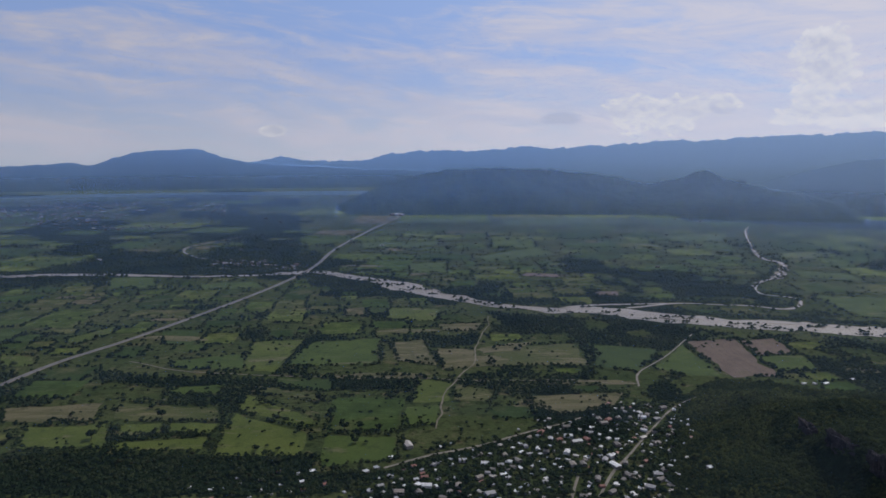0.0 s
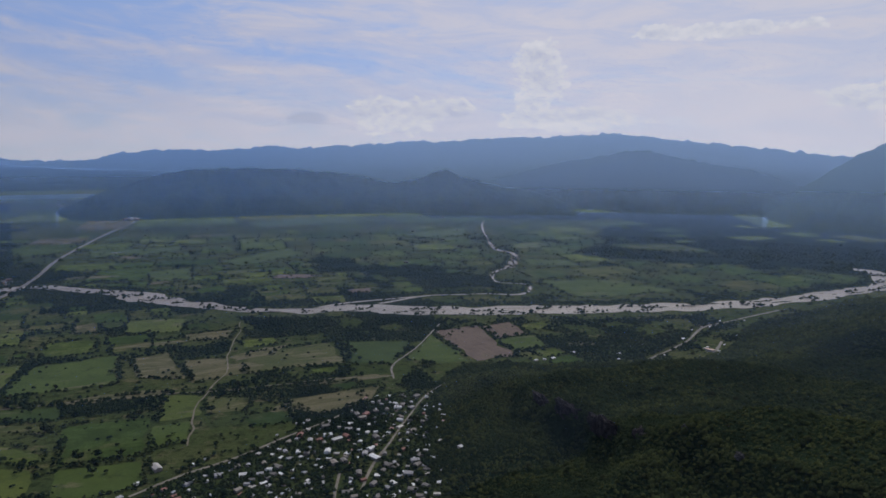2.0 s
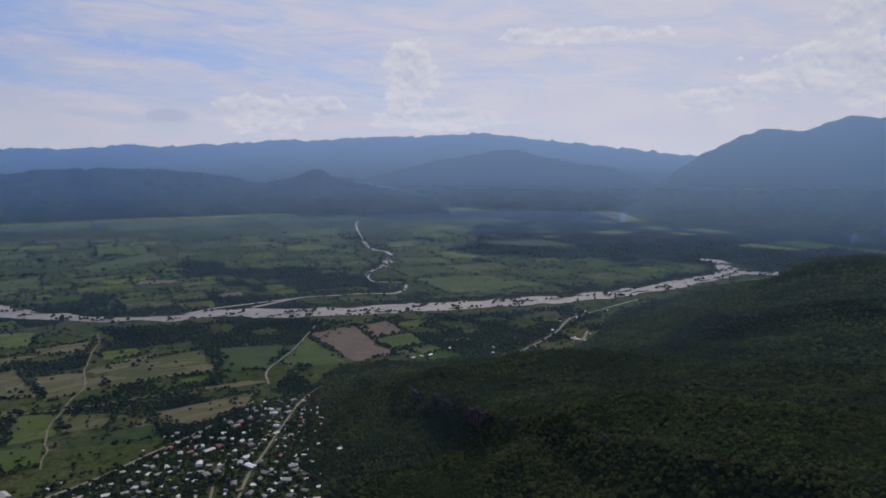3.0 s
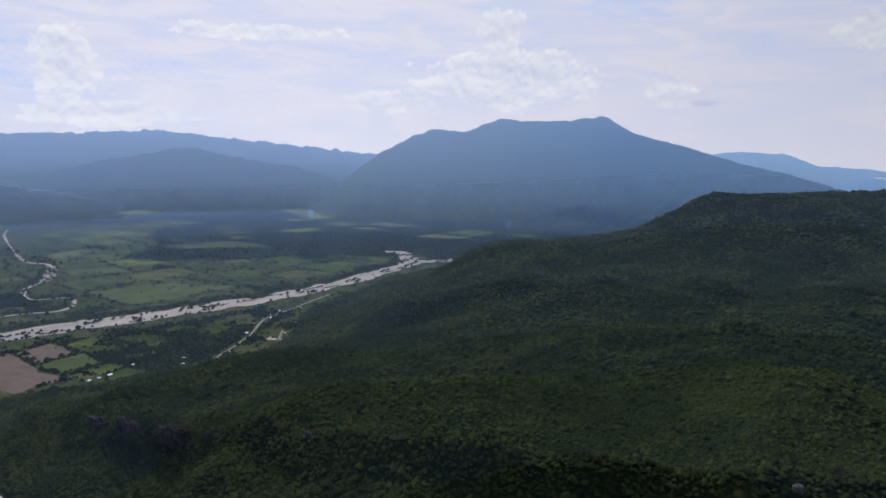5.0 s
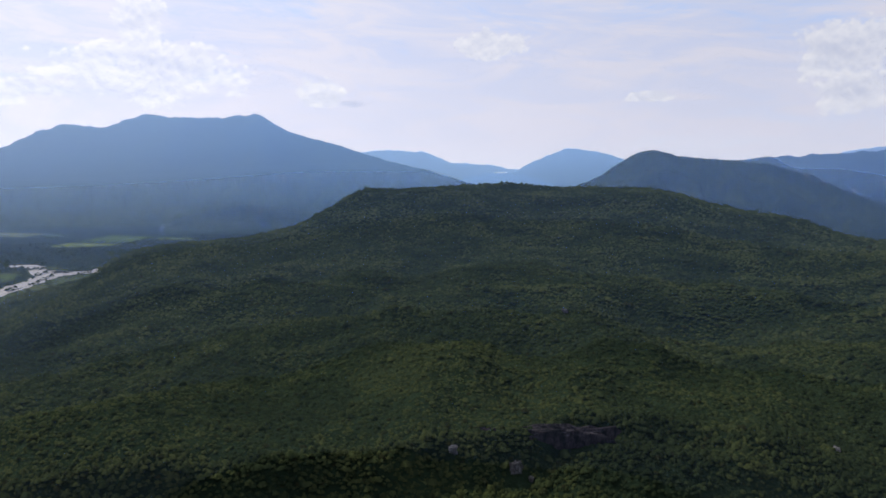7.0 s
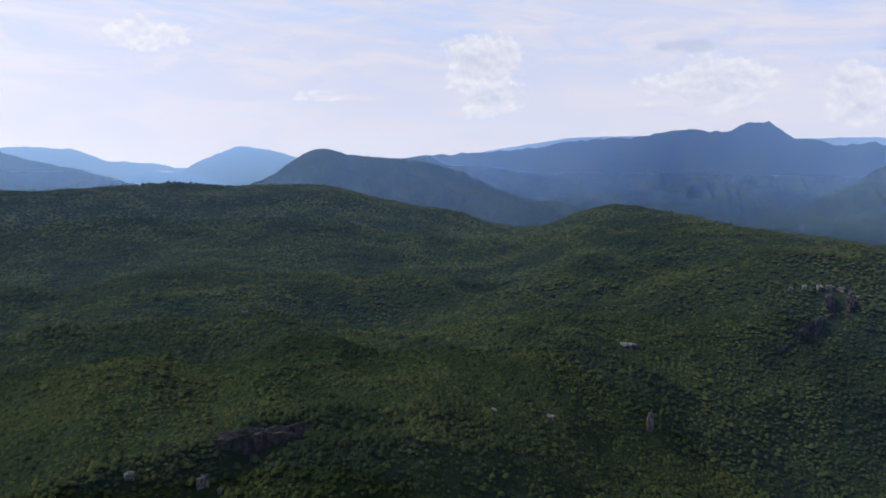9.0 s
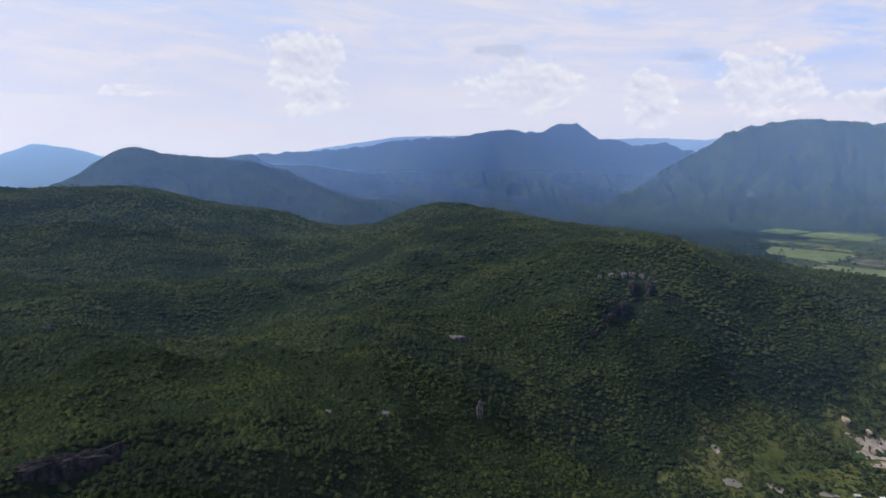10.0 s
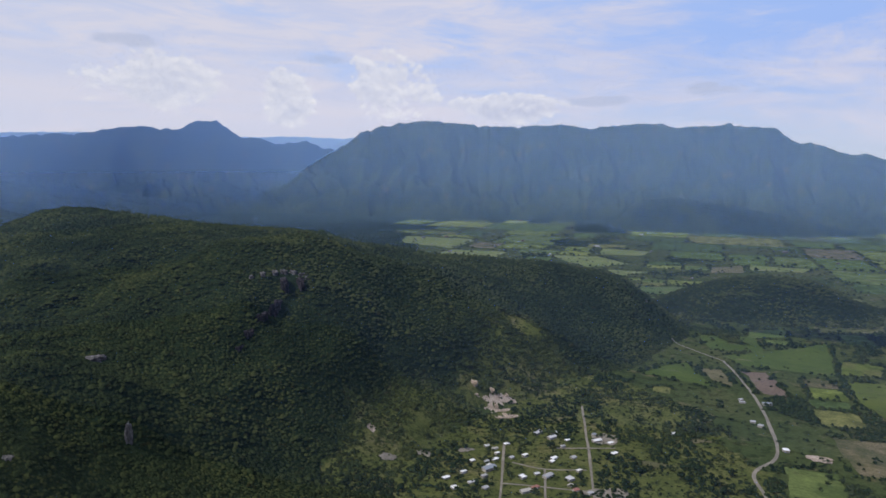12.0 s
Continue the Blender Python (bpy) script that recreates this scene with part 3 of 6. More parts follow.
# ---- river and roads ----
RIVER = [(-1900, 1930), (-1500, 1890), (-1193, 1869), (-1057, 1898), (-853, 1891), (-678, 1876), (-531, 1896), (-445, 1924), (-356, 1954), (-251, 1881),
         (-153, 1806), (-89, 1713), (21, 1604), (144, 1513), (261, 1475), (380, 1465), (478, 1399), (575, 1356), (672, 1325), (771, 1309),
         (902, 1272), (1110, 1234), (1372, 1229), (1519, 1262), (1642, 1275), (1752, 1306)]
RIVER_W = [34, 34, 36, 32, 28, 24, 24, 34, 52, 46, 64, 96, 58, 48, 62, 74, 92, 74, 80, 84, 80, 62, 54, 58, 66, 76]
river = ribbon("river", RIVER, RIVER_W, M_WATER, 0.45, 2, 0.8, 3, 10)
tagged(river, "broad muddy brown river with ragged banks", "river", kind="structure")
for pts, w, s in (([(1752, 1306), (1800, 1380), (1863, 1448), (1850, 1520)], [90, 50, 45, 40], 5),
                  ([(1752, 1306), (1790, 1240), (1890, 1190), (2050, 1180)], [90, 55, 60, 60], 6),
                  ([(255, 1490), (320, 1520), (410, 1532), (500, 1541)], [12, 11, 10, 10], 9)):
    arm = ribbon("river_arm", pts, w, M_WATER, 0.5, 2, 0.5, s, 12)
    tagged(arm, "muddy side arm of the river", "river", kind="structure")
TRIBUTARY = [(1420, 3250), (1330, 3080), (1268, 2929), (1172, 2678), (1034, 2272), (1034, 2117), (913, 1897), (810, 1786), (761, 1659), (816, 1606), (794, 1532), (738, 1485),
             (679, 1519), (609, 1530), (525, 1541), (399, 1493)]
bank = ribbon("sand_bank", TRIBUTARY, [6, 7, 11, 10, 20, 28, 26, 15, 9, 9, 10, 11, 10, 9, 10, 12], M_SAND, 0.4, 2, 0.8, 12, 15)
tagged(bank, "pale sandy bed of a winding stream", "river bank", kind="structure")
stream = ribbon("stream", TRIBUTARY, [3, 4, 4, 4, 6, 7, 7, 6, 5, 6, 7, 7, 7, 7, 8, 11], M_WATER, 0.6, 2, 0.9, 15, 15)
tagged(stream, "thin muddy stream winding through sand", "river", kind="structure")

HIGHWAY = [(-650, 880), (-634, 972), (-609, 1091), (-563, 1212), (-508, 1394), (-445, 1632), (-400, 1862), (-378, 2075), (-378, 2369), (-362, 2615),
           (-312, 3120), (-239, 3756), (-430, 4172), (-664, 4747), (-891, 5580)]
shoulder = ribbon("verge", HIGHWAY, 11.5, M_SAND, 0.55, 3, 0.15, 21)
tagged(shoulder, "pale gravel verge of the highway", "road verge", kind="structure")
highway = ribbon("road", HIGHWAY, [7.5] * 11 + [11] * 4, M_ASPHALT, 0.8, 3)
tagged(highway, "long straight grey asphalt highway across the plain", "road", kind="structure")
NORTH_ROADS = [([(152, 644), (178, 697), (203, 736), (249, 808), (300, 883), (341, 916)], 3.0), ([(-62, 707), (-14, 738), (43, 765), (99, 802), (151, 834), (176, 853)], 3.6),
              ([(281, 973), (300, 1039), (371, 1131), (462, 1272)], 3), ([(94, 1415), (68, 1236), (47, 1096), (13, 959), (-3, 892), (-8, 815)], 2.2)]
VILLAGE_ROADS = [([(10, -620), (40, -719), (55, -770), (38, -828), (50, -914), (75, -1014), (118, -1134), (142, -1189)], 3.8), ([(142, -1189), (226, -1258), (293, -1336), (351, -1438)], 2.4),
              ([(255, -560), (265, -592), (315, -712)], 2.6), ([(205, -570), (226, -612), (249, -670)], 2.4), ([(170, -600), (186, -638), (223, -738), (275, -873)], 2.6),
              ([(286, -668), (249, -670), (210, -690)], 2.4), ([(275, -618), (258, -624), (192, -645)], 2.4), ([(257, -727), (199, -761)], 2.4)]
FARM_ROADS = [([(575, 875), (601, 888), (652, 915), (676, 933)], 8), ([(700, 930), (824, 996), (937, 1078), (1023, 1103), (1200, 1150)], 5), ([(832, 927), (895, 982)], 6),
              ([(-378, 2040), (-700, 2150), (-900, 2450), (-760, 2900)], 9), ([(110, 560), (125, 640), (140, 690)], 3), ([(-500, 1090), (-420, 1050), (-330, 1030), (-100, 1010), (110, 1000), (281, 985)], 2.5)]
for pts, w in NORTH_ROADS + VILLAGE_ROADS + FARM_ROADS:
    minor = w < 2.4 or (w < 3 and pts[0][1] > 800)
    track = ribbon("dirt_road", pts, w, M_TRACK if minor else M_DIRT, 0.6, 3, 0.5, int(w * 7), 8, 26.0 if minor and pts[0][1] > 800 else 4.0)
    tagged(track, "faint earthen farm track" if minor else "pale unpaved dirt road", "road", kind="structure")

ROAD_CELLS = cover == 3

# ---- fields ----
FIELD_MADE = []


def patch(corners, n=5):
    a, b, c, d = [np.asarray(q, float) for q in corners]
    u = np.linspace(0, 1, n)[:, None, None]
    v = np.linspace(0, 1, n)[None, :, None]
    return (a * (1 - u) + b * u) * (1 - v) + (d * (1 - u) + c * u) * v


def free(corners):
    p = patch(corners, 6).reshape(-1, 2)
    return (cover_at(p[:, 0], p[:, 1]) == 0).all() and not any(in_shape(w, p[:, 0], p[:, 1]).mean() > 0.15 for w in WOODS) and hill(p[:, 0], p[:, 1]).max() < 1.0


def keep_field(corners, value=1):
    stamp(corners, value)
    FIELD_MADE.append([np.asarray(q, float) for q in corners])


def one_field(corners, mat, label, name="field"):
    q = patch(corners, 13)
    reach = 0.06 * math.dist(corners[0], corners[2])
    for k in (0, 1):
        q[..., k] += reach * (fbm(q[..., 0] / 34, q[..., 1] / 34, 3, 81 + k) - 0.5) * 2
    r = np.hypot(q[..., 0], q[..., 1])
    ob = new(name, mesh_of(name, surface(q[..., 0], q[..., 1], 0.35 + 0.0016 * np.maximum(r - 2600, 0)).reshape(-1, 3), grid_faces(13, 13), mat))
    return tagged(ob, label, "field", "farm fields")


def tinted_field(name, a, b, worn=0.12):
    """A crop or pasture: broad patches of two greens, worn tan streaks, darker weeds and fine grain."""
    m, n = material(name)
    p = place(n)
    col = n.mix(n.smooth(n.noise(p, 0.015, 5, 0.6), 0.35, 0.65), a, b)
    streaks = n.noise(n.add("Mapping", Vector=p, Rotation=(0, 0, 0.2), Scale=(0.012, 0.05, 1)).outputs[0], 1.0, 6, 0.68, 2.0, 0.5)
    col = n.mix(n.math("MULTIPLY", n.smooth(streaks, 0.66 - worn, 0.78 - worn), 0.8), col, (0.17, 0.145, 0.085))
    col = n.mix(n.smooth(n.noise(p, 0.045, 5, 0.66, 2.0, 0.6), 0.55, 0.68), col, n.mix(0.55, col, (0.022, 0.036, 0.012)))
    grain = n.noise(p, 0.35, 4, 0.7)
    return finish(m, n, n.mix(n.smooth(grain, 0.3, 0.75), n.mix(0.35, col, (0.03, 0.045, 0.015)), col), 0.95, grain, 0.4, 0.6, 0.1)


M_CROP = tinted_field("young_crop", (0.054, 0.084, 0.016), (0.074, 0.106, 0.021), 0.08)
M_LIME = tinted_field("lime_pasture", (0.072, 0.098, 0.019), (0.100, 0.124, 0.026))
M_STUBBLE = tinted_field("dry_stubble", (0.085, 0.088, 0.036), (0.125, 0.112, 0.056), 0.22)
NEAR_RIVER = [([(429, 1220), (528, 1240), (505, 1019), (430, 1013)], M_SOIL, "ploughed brown field near the river"),
         ([(527, 1225), (600, 1241), (590, 1145), (524, 1132)], M_SOIL, "ploughed brown field with green edges"),
         ([(419, 1205), (424, 1018), (380, 1022), (320, 1054)], M_CROP, "bright green triangular crop field"),
         ([(514, 1127), (599, 1137), (583, 1056), (518, 1047)], M_CROP, "green field between hedges"),
         ([(-139, 795), (-52, 790), (-51, 728), (-133, 704)], M_CROP, "even dark green crop field"),
         ([(-334, 1213), (-248, 1233), (-252, 1035), (-310, 1043)], M_LIME, "yellow-green pasture field"),
         ([(-150, 930), (-49, 926), (-52, 802), (-138, 804)], M_FIELD, "green field with worn tan patches"),
         ([(-268, 938), (-158, 845), (-158, 818), (-270, 880)], M_LIME, "narrow yellow-green field behind hedges"),
         ([(-270, 866), (-160, 805), (-150, 738), (-257, 737)], M_LIME, "yellow-green pasture with lone trees")]
BEYOND = [([(892, 2860), (1222, 2992), (1074, 2676), (866, 2638)], M_CROP, "large green field beyond the river"),
         ([(870, 1645), (1068, 1589), (1155, 1389), (840, 1400)], M_CROP, "wide green meadow beyond the river"),
         ([(1465, 2261), (1749, 2180), (1718, 1893), (1469, 2081)], M_FIELD, "green field on the river plain"),
         ([(2901, 3163), (3026, 3113), (2692, 2522), (2507, 2538)], M_CROP, "pale green clearing in dark woods"),
         ([(232, 1952), (353, 1916), (299, 1871), (211, 1905)], M_SOIL, "thin strip of bare brown soil"),
         ([(114, 937), (258, 949), (229, 893), (142, 862)], M_STUBBLE, "dry tan field with scattered shrubs")]
SOUTHERN = [([(218, -1120), (190, -1155), (135, -1040), (246, -1059)], M_CROP, "bright green field at the hill's foot"),
         ([(165, -1132), (135, -1140), (108, -1058), (142, -1073)], M_STUBBLE, "dry tan field beside the dirt road"),
         ([(114, -1149), (73, -1160), (36, -1050), (72, -1045)], M_SOIL, "ploughed brown field beside the dirt road"),
         ([(150, -1222), (-9, -1397), (-26, -1186), (115, -1172)], M_CROP, "large green field with tan edges"),
         ([(208, -1345), (109, -1372), (87, -1278), (170, -1246)], M_CROP, "green field near the wooded knoll"),
         ([(407, -1606), (358, -1673), (291, -1536), (373, -1500)], M_CROP, "green field in the gap between hills"),
         ([(-26, -1288), (-87, -1288), (-84, -1220), (-26, -1202)], M_FIELD, "green field"),
         ([(-33, -1175), (-95, -1189), (-85, -985), (-45, -1080)], M_LIME, "yellow-green field behind a hedge")]
M_DARKCROP = tinted_field("dark_crop", (0.036, 0.062, 0.015), (0.050, 0.078, 0.018), 0.05)
M_DRYGRASS = tinted_field("dry_grassland", (0.064, 0.078, 0.022), (0.092, 0.098, 0.034), 0.17)
# brighter copies of the lime and crop fields, sunlight put into the colour
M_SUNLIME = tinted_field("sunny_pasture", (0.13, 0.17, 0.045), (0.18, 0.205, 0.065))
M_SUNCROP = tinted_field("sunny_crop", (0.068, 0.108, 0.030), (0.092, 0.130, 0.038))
PASTURES = [([(-506, 817), (-408, 827), (-381, 755), (-483, 752)], M_LIME, "yellow-green pasture dotted with trees"),
         ([(-576, 880), (-448, 904), (-434, 838), (-545, 830)], M_STUBBLE, "dry olive pasture beside the highway"),
         ([(-436, 904), (-287, 884), (-279, 835), (-413, 840)], M_DRYGRASS, "olive grassland with many small shrubs"),
         ([(-394, 827), (-344, 831), (-336, 804), (-384, 790)], M_LIME, "small bright green field by a hedge"),
         ([(-338, 831), (-274, 831), (-274, 800), (-330, 799)], M_LIME, "small bright green field by a hedge"),
         ([(-382, 771), (-274, 788), (-268, 751), (-371, 749)], M_LIME, "long bright green field before the woods"),
         ([(-387, 962), (-313, 982), (-312, 941), (-377, 936)], M_CROP, "green field behind the woods"),
         ([(-366, 927), (-300, 927), (-291, 886), (-355, 888)], M_DARKCROP, "dark green crop field"),
         ([(-271, 972), (-175, 939), (-162, 904), (-259, 946)], M_DRYGRASS, "olive field between hedges"),
         ([(-255, 1013), (-160, 1003), (-157, 949), (-229, 972)], M_DARKCROP, "dark green crop field"),
         ([(-219, 819), (-161, 807), (-148, 749), (-198, 749)], M_DRYGRASS, "olive field with a lone tree"),
         ([(-35, 1010), (14, 984), (5, 907), (-42, 900)], M_LIME, "bright green field by the farm track"),
         ([(-49, 890), (-5, 896), (-9, 829), (-49, 824)], M_CROP, "even green crop field by the farm track"),
         ([(20, 984), (73, 955), (62, 909), (11, 909)], M_DRYGRASS, "olive pasture by the farm track"),
         ([(-94, 1212), (-36, 1231), (-10, 1072), (-71, 1096)], M_STUBBLE, "dry tan field beside the farm track"),
         ([(-11, 1176), (57, 1162), (39, 1060), (0, 1048)], M_STUBBLE, "dry tan field beside the farm track"),
         ([(89, 1184), (237, 1207), (235, 1074), (69, 1066)], M_DRYGRASS, "wide olive pasture with bare streaks"),
         ([(261, 1200), (369, 1172), (300, 1045), (236, 1062)], M_DARKCROP, "dark green crop field with a round tree"),
         ([(-235, 1211), (-114, 1243), (-100, 1077), (-248, 1064)], M_CROP, "green pasture with scattered trees"),
         ([(-437, 1093), (-325, 1139), (-308, 1046), (-422, 1057)], M_CROP, "green field before the stream's trees"),
         ([(-529, 1288), (-454, 1297), (-430, 1187), (-485, 1186)], M_DARKCROP, "dark green crop field beside the highway"),
         ([(-677, 1222), (-629, 1322), (-611, 1271), (-639, 1185)], M_LIME, "yellow-green pasture beside the highway"),
         ([(-731, 1129), (-668, 1116), (-638, 1067), (-685, 1055)], M_LIME, "yellow-green pasture beside the highway"),
         ([(-893, 1864), (-773, 1866), (-712, 1721), (-826, 1705)], M_CROP, "bright green field before the river"),
         ([(-614, 1768), (-493, 1810), (-440, 1717), (-597, 1685)], M_CROP, "green field before the river"),
         ([(-15, 1341), (79, 1356), (65, 1285), (-4, 1297)], M_STUBBLE, "dry field before the river"),
         ([(-115, 1493), (-5, 1478), (-15, 1365), (-118, 1383)], M_LIME, "yellow-green pasture beside the river")]
RIVER_PLAIN = [([(-322, 2616), (-9, 2656), (-48, 2492), (-287, 2458)], M_CROP, "wide green field beyond the river"),
         ([(880, 2860), (1222, 2993), (1073, 2730), (888, 2638)], M_LIME, "pale green field beyond the river"),
         ([(103, 2257), (336, 2499), (379, 2327), (131, 2127)], M_CROP, "green field beyond the river"),
         ([(-109, 2101), (11, 2147), (10, 1959), (-85, 1938)], M_CROP, "green field beyond the river"),
         ([(209, 1961), (324, 1982), (343, 1907), (226, 1897)], M_SOIL, "strip of bare brown soil beyond the river"),
         ([(371, 1676), (428, 1683), (418, 1628), (357, 1627)], M_SOIL, "small bare field beside the river"),
         ([(1134, 2366), (1274, 2396), (1256, 2263), (1078, 2211)], M_LIME, "pale green field near the river bends"),
         ([(1008, 2012), (1144, 1936), (1113, 1830), (967, 1897)], M_CROP, "long green field near the river bends"),
         ([(289, 4193), (761, 4386), (734, 4041), (299, 3877)], M_LIME, "far pale green field below the hills"),
         ([(945, 3969), (1550, 4230), (1511, 3946), (907, 3684)], M_LIME, "far pale green field below the hills"),
         ([(273, 3541), (675, 3711), (1006, 3411), (300, 3208)], M_CROP, "far green field below the hills")]
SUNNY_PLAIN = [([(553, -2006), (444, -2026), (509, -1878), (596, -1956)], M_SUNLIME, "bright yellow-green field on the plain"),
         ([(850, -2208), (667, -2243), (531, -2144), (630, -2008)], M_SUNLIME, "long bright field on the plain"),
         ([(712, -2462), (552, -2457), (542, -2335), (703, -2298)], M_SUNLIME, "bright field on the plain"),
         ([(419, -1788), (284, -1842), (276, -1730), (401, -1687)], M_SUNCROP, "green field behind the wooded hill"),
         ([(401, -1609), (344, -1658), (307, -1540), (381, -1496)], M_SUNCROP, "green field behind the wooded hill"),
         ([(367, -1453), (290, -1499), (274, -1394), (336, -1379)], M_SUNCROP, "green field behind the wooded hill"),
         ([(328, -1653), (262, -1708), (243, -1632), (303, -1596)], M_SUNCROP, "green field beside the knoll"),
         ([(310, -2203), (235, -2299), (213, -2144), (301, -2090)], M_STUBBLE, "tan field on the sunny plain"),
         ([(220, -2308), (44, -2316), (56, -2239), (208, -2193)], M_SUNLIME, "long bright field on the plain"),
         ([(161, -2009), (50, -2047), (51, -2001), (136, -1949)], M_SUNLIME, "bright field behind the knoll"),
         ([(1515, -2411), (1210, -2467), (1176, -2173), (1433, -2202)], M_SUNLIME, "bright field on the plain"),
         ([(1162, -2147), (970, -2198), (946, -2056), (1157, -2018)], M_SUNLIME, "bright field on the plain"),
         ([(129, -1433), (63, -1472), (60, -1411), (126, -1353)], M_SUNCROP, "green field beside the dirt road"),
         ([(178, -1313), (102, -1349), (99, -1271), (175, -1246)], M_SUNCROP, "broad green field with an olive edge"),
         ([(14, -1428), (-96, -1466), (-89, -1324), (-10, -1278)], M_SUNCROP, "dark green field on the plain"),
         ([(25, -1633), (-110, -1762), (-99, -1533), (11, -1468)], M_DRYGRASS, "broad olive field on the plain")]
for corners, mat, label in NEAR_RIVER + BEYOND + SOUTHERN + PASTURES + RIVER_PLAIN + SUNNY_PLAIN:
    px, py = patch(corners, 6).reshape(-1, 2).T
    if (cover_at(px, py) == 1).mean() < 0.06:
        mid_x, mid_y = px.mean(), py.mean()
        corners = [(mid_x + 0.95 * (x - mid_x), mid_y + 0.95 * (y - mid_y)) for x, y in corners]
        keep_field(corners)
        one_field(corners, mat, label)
TOWN = [(-120, 560), (-60, 690), (60, 755), (170, 850), (270, 905), (345, 925), (300, 850), (260, 750), (225, 650), (200, 560)]
stamp(TOWN, 4)
px, py = np.meshgrid(np.arange(SIDE) * CELL - REACH, np.arange(SIDE) * CELL - REACH, indexing="ij")
rows_near = (np.abs(px[:, 0] - 250) < 300)
cols_near = (np.abs(py[0] + 750) < 400)
block = np.ix_(rows_near, cols_near)
cover[block] = np.where(scrub(px[block], py[block]), 5, cover[block])
cover[ROAD_CELLS] = 3


def split(u0, v0, u1, v1, size, out, r):
    w, h = u1 - u0, v1 - v0
    if max(w, h) < size * r.uniform(0.9, 1.7):
        out.append((u0, v0, u1, v1))
        return
    k = r.uniform(0.36, 0.64)
    if w > h * r.uniform(0.7, 1.2):
        split(u0, v0, u0 + w * k, v1, size, out, r)
        split(u0 + w * k, v0, u1, v1, size, out, r)
    else:
        split(u0, v0, u1, v0 + h * k, size, out, r)
        split(u0, v0 + h * k, u1, v1, size, out, r)


def parcel(ox, oy, w, h, turn_deg, size, chance, gap, seed):
    """Cut a stretch of the plain into fields with hedges between them."""
    r = random.Random(seed)
    cuts = []
    split(0, 0, w, h, size, cuts, r)
    c, s = math.cos(radians(turn_deg)), math.sin(radians(turn_deg))
    for u0, v0, u1, v1 in cuts:
        g = r.uniform(*gap)
        j = lambda: r.uniform(-0.05, 0.05) * size
        quad = [(u0 + g + j(), v0 + g + j()), (u1 - g + j(), v0 + g + j()), (u1 - g + j(), v1 - g + j()), (u0 + g + j(), v1 - g + j())]
        quad = [(ox + u * c - v * s, oy + u * s + v * c) for u, v in quad]
        mx, my = sum(q[0] for q in quad) / 4, sum(q[1] for q in quad) / 4
        if r.random() < chance(mx, my) and u1 - u0 > 3 * g and v1 - v0 > 3 * g and free(quad):
            keep_field(quad)
            found.append(quad)


def north_chance(x, y):
    az = math.degrees(math.atan2(x, y))
    if az > 62 or az < -48:
        return 0.0
    return 0.12 if bool(wooded(x, y)) else 0.96


def south_chance(x, y):
    az = math.degrees(math.atan2(x, y)) % 360
    if not 128 < az < 235:
        return 0.0
    return 0.05 if bool(wooded(x, y)) else 0.95


found = []
parcel(-1500, 560, 2300, 1420, 3, 105, north_chance, (1.5, 5), 3)
parcel(-2600, 1500, 5200, 1700, -4, 185, north_chance, (2.5, 7), 5)
parcel(-4200, 3050, 8200, 3600, -2, 330, lambda x, y: north_chance(x, y) * 0.8 * (math.hypot(x, y) < 5900), (4, 14), 8)
parcel(-1400, -2300, 2200, 1650, 14, 125, south_chance, (2, 5), 11)
parcel(-2400, -5200, 4600, 3000, 10, 230, south_chance, (4, 14), 12)
parcel(-1500, 560, 2300, 1420, 6, 62, north_chance, (1.5, 4), 23)
parcel(-2600, 1500, 5200, 1700, -2, 105, north_chance, (2, 5), 24)
parcel(-1400, -2300, 2200, 1650, 12, 72, south_chance, (1.5, 4), 21)
parcel(-2400, -5200, 4600, 3000, 12, 130, south_chance, (3, 8), 22)
found.sort(key=lambda q: math.hypot(*q[0]))
def centre_y(q):
    return sum(c[1] for c in q) / 4


# southern fields take the copy with sunlight in its colour
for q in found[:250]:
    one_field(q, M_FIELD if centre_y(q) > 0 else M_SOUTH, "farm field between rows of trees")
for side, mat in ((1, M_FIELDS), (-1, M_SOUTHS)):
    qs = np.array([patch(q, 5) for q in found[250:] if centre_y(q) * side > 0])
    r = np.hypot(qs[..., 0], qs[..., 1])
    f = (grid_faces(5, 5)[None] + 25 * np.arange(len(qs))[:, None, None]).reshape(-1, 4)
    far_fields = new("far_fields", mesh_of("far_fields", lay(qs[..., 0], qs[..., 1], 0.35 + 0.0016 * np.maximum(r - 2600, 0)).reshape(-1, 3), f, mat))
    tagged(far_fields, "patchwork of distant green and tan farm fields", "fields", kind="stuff")

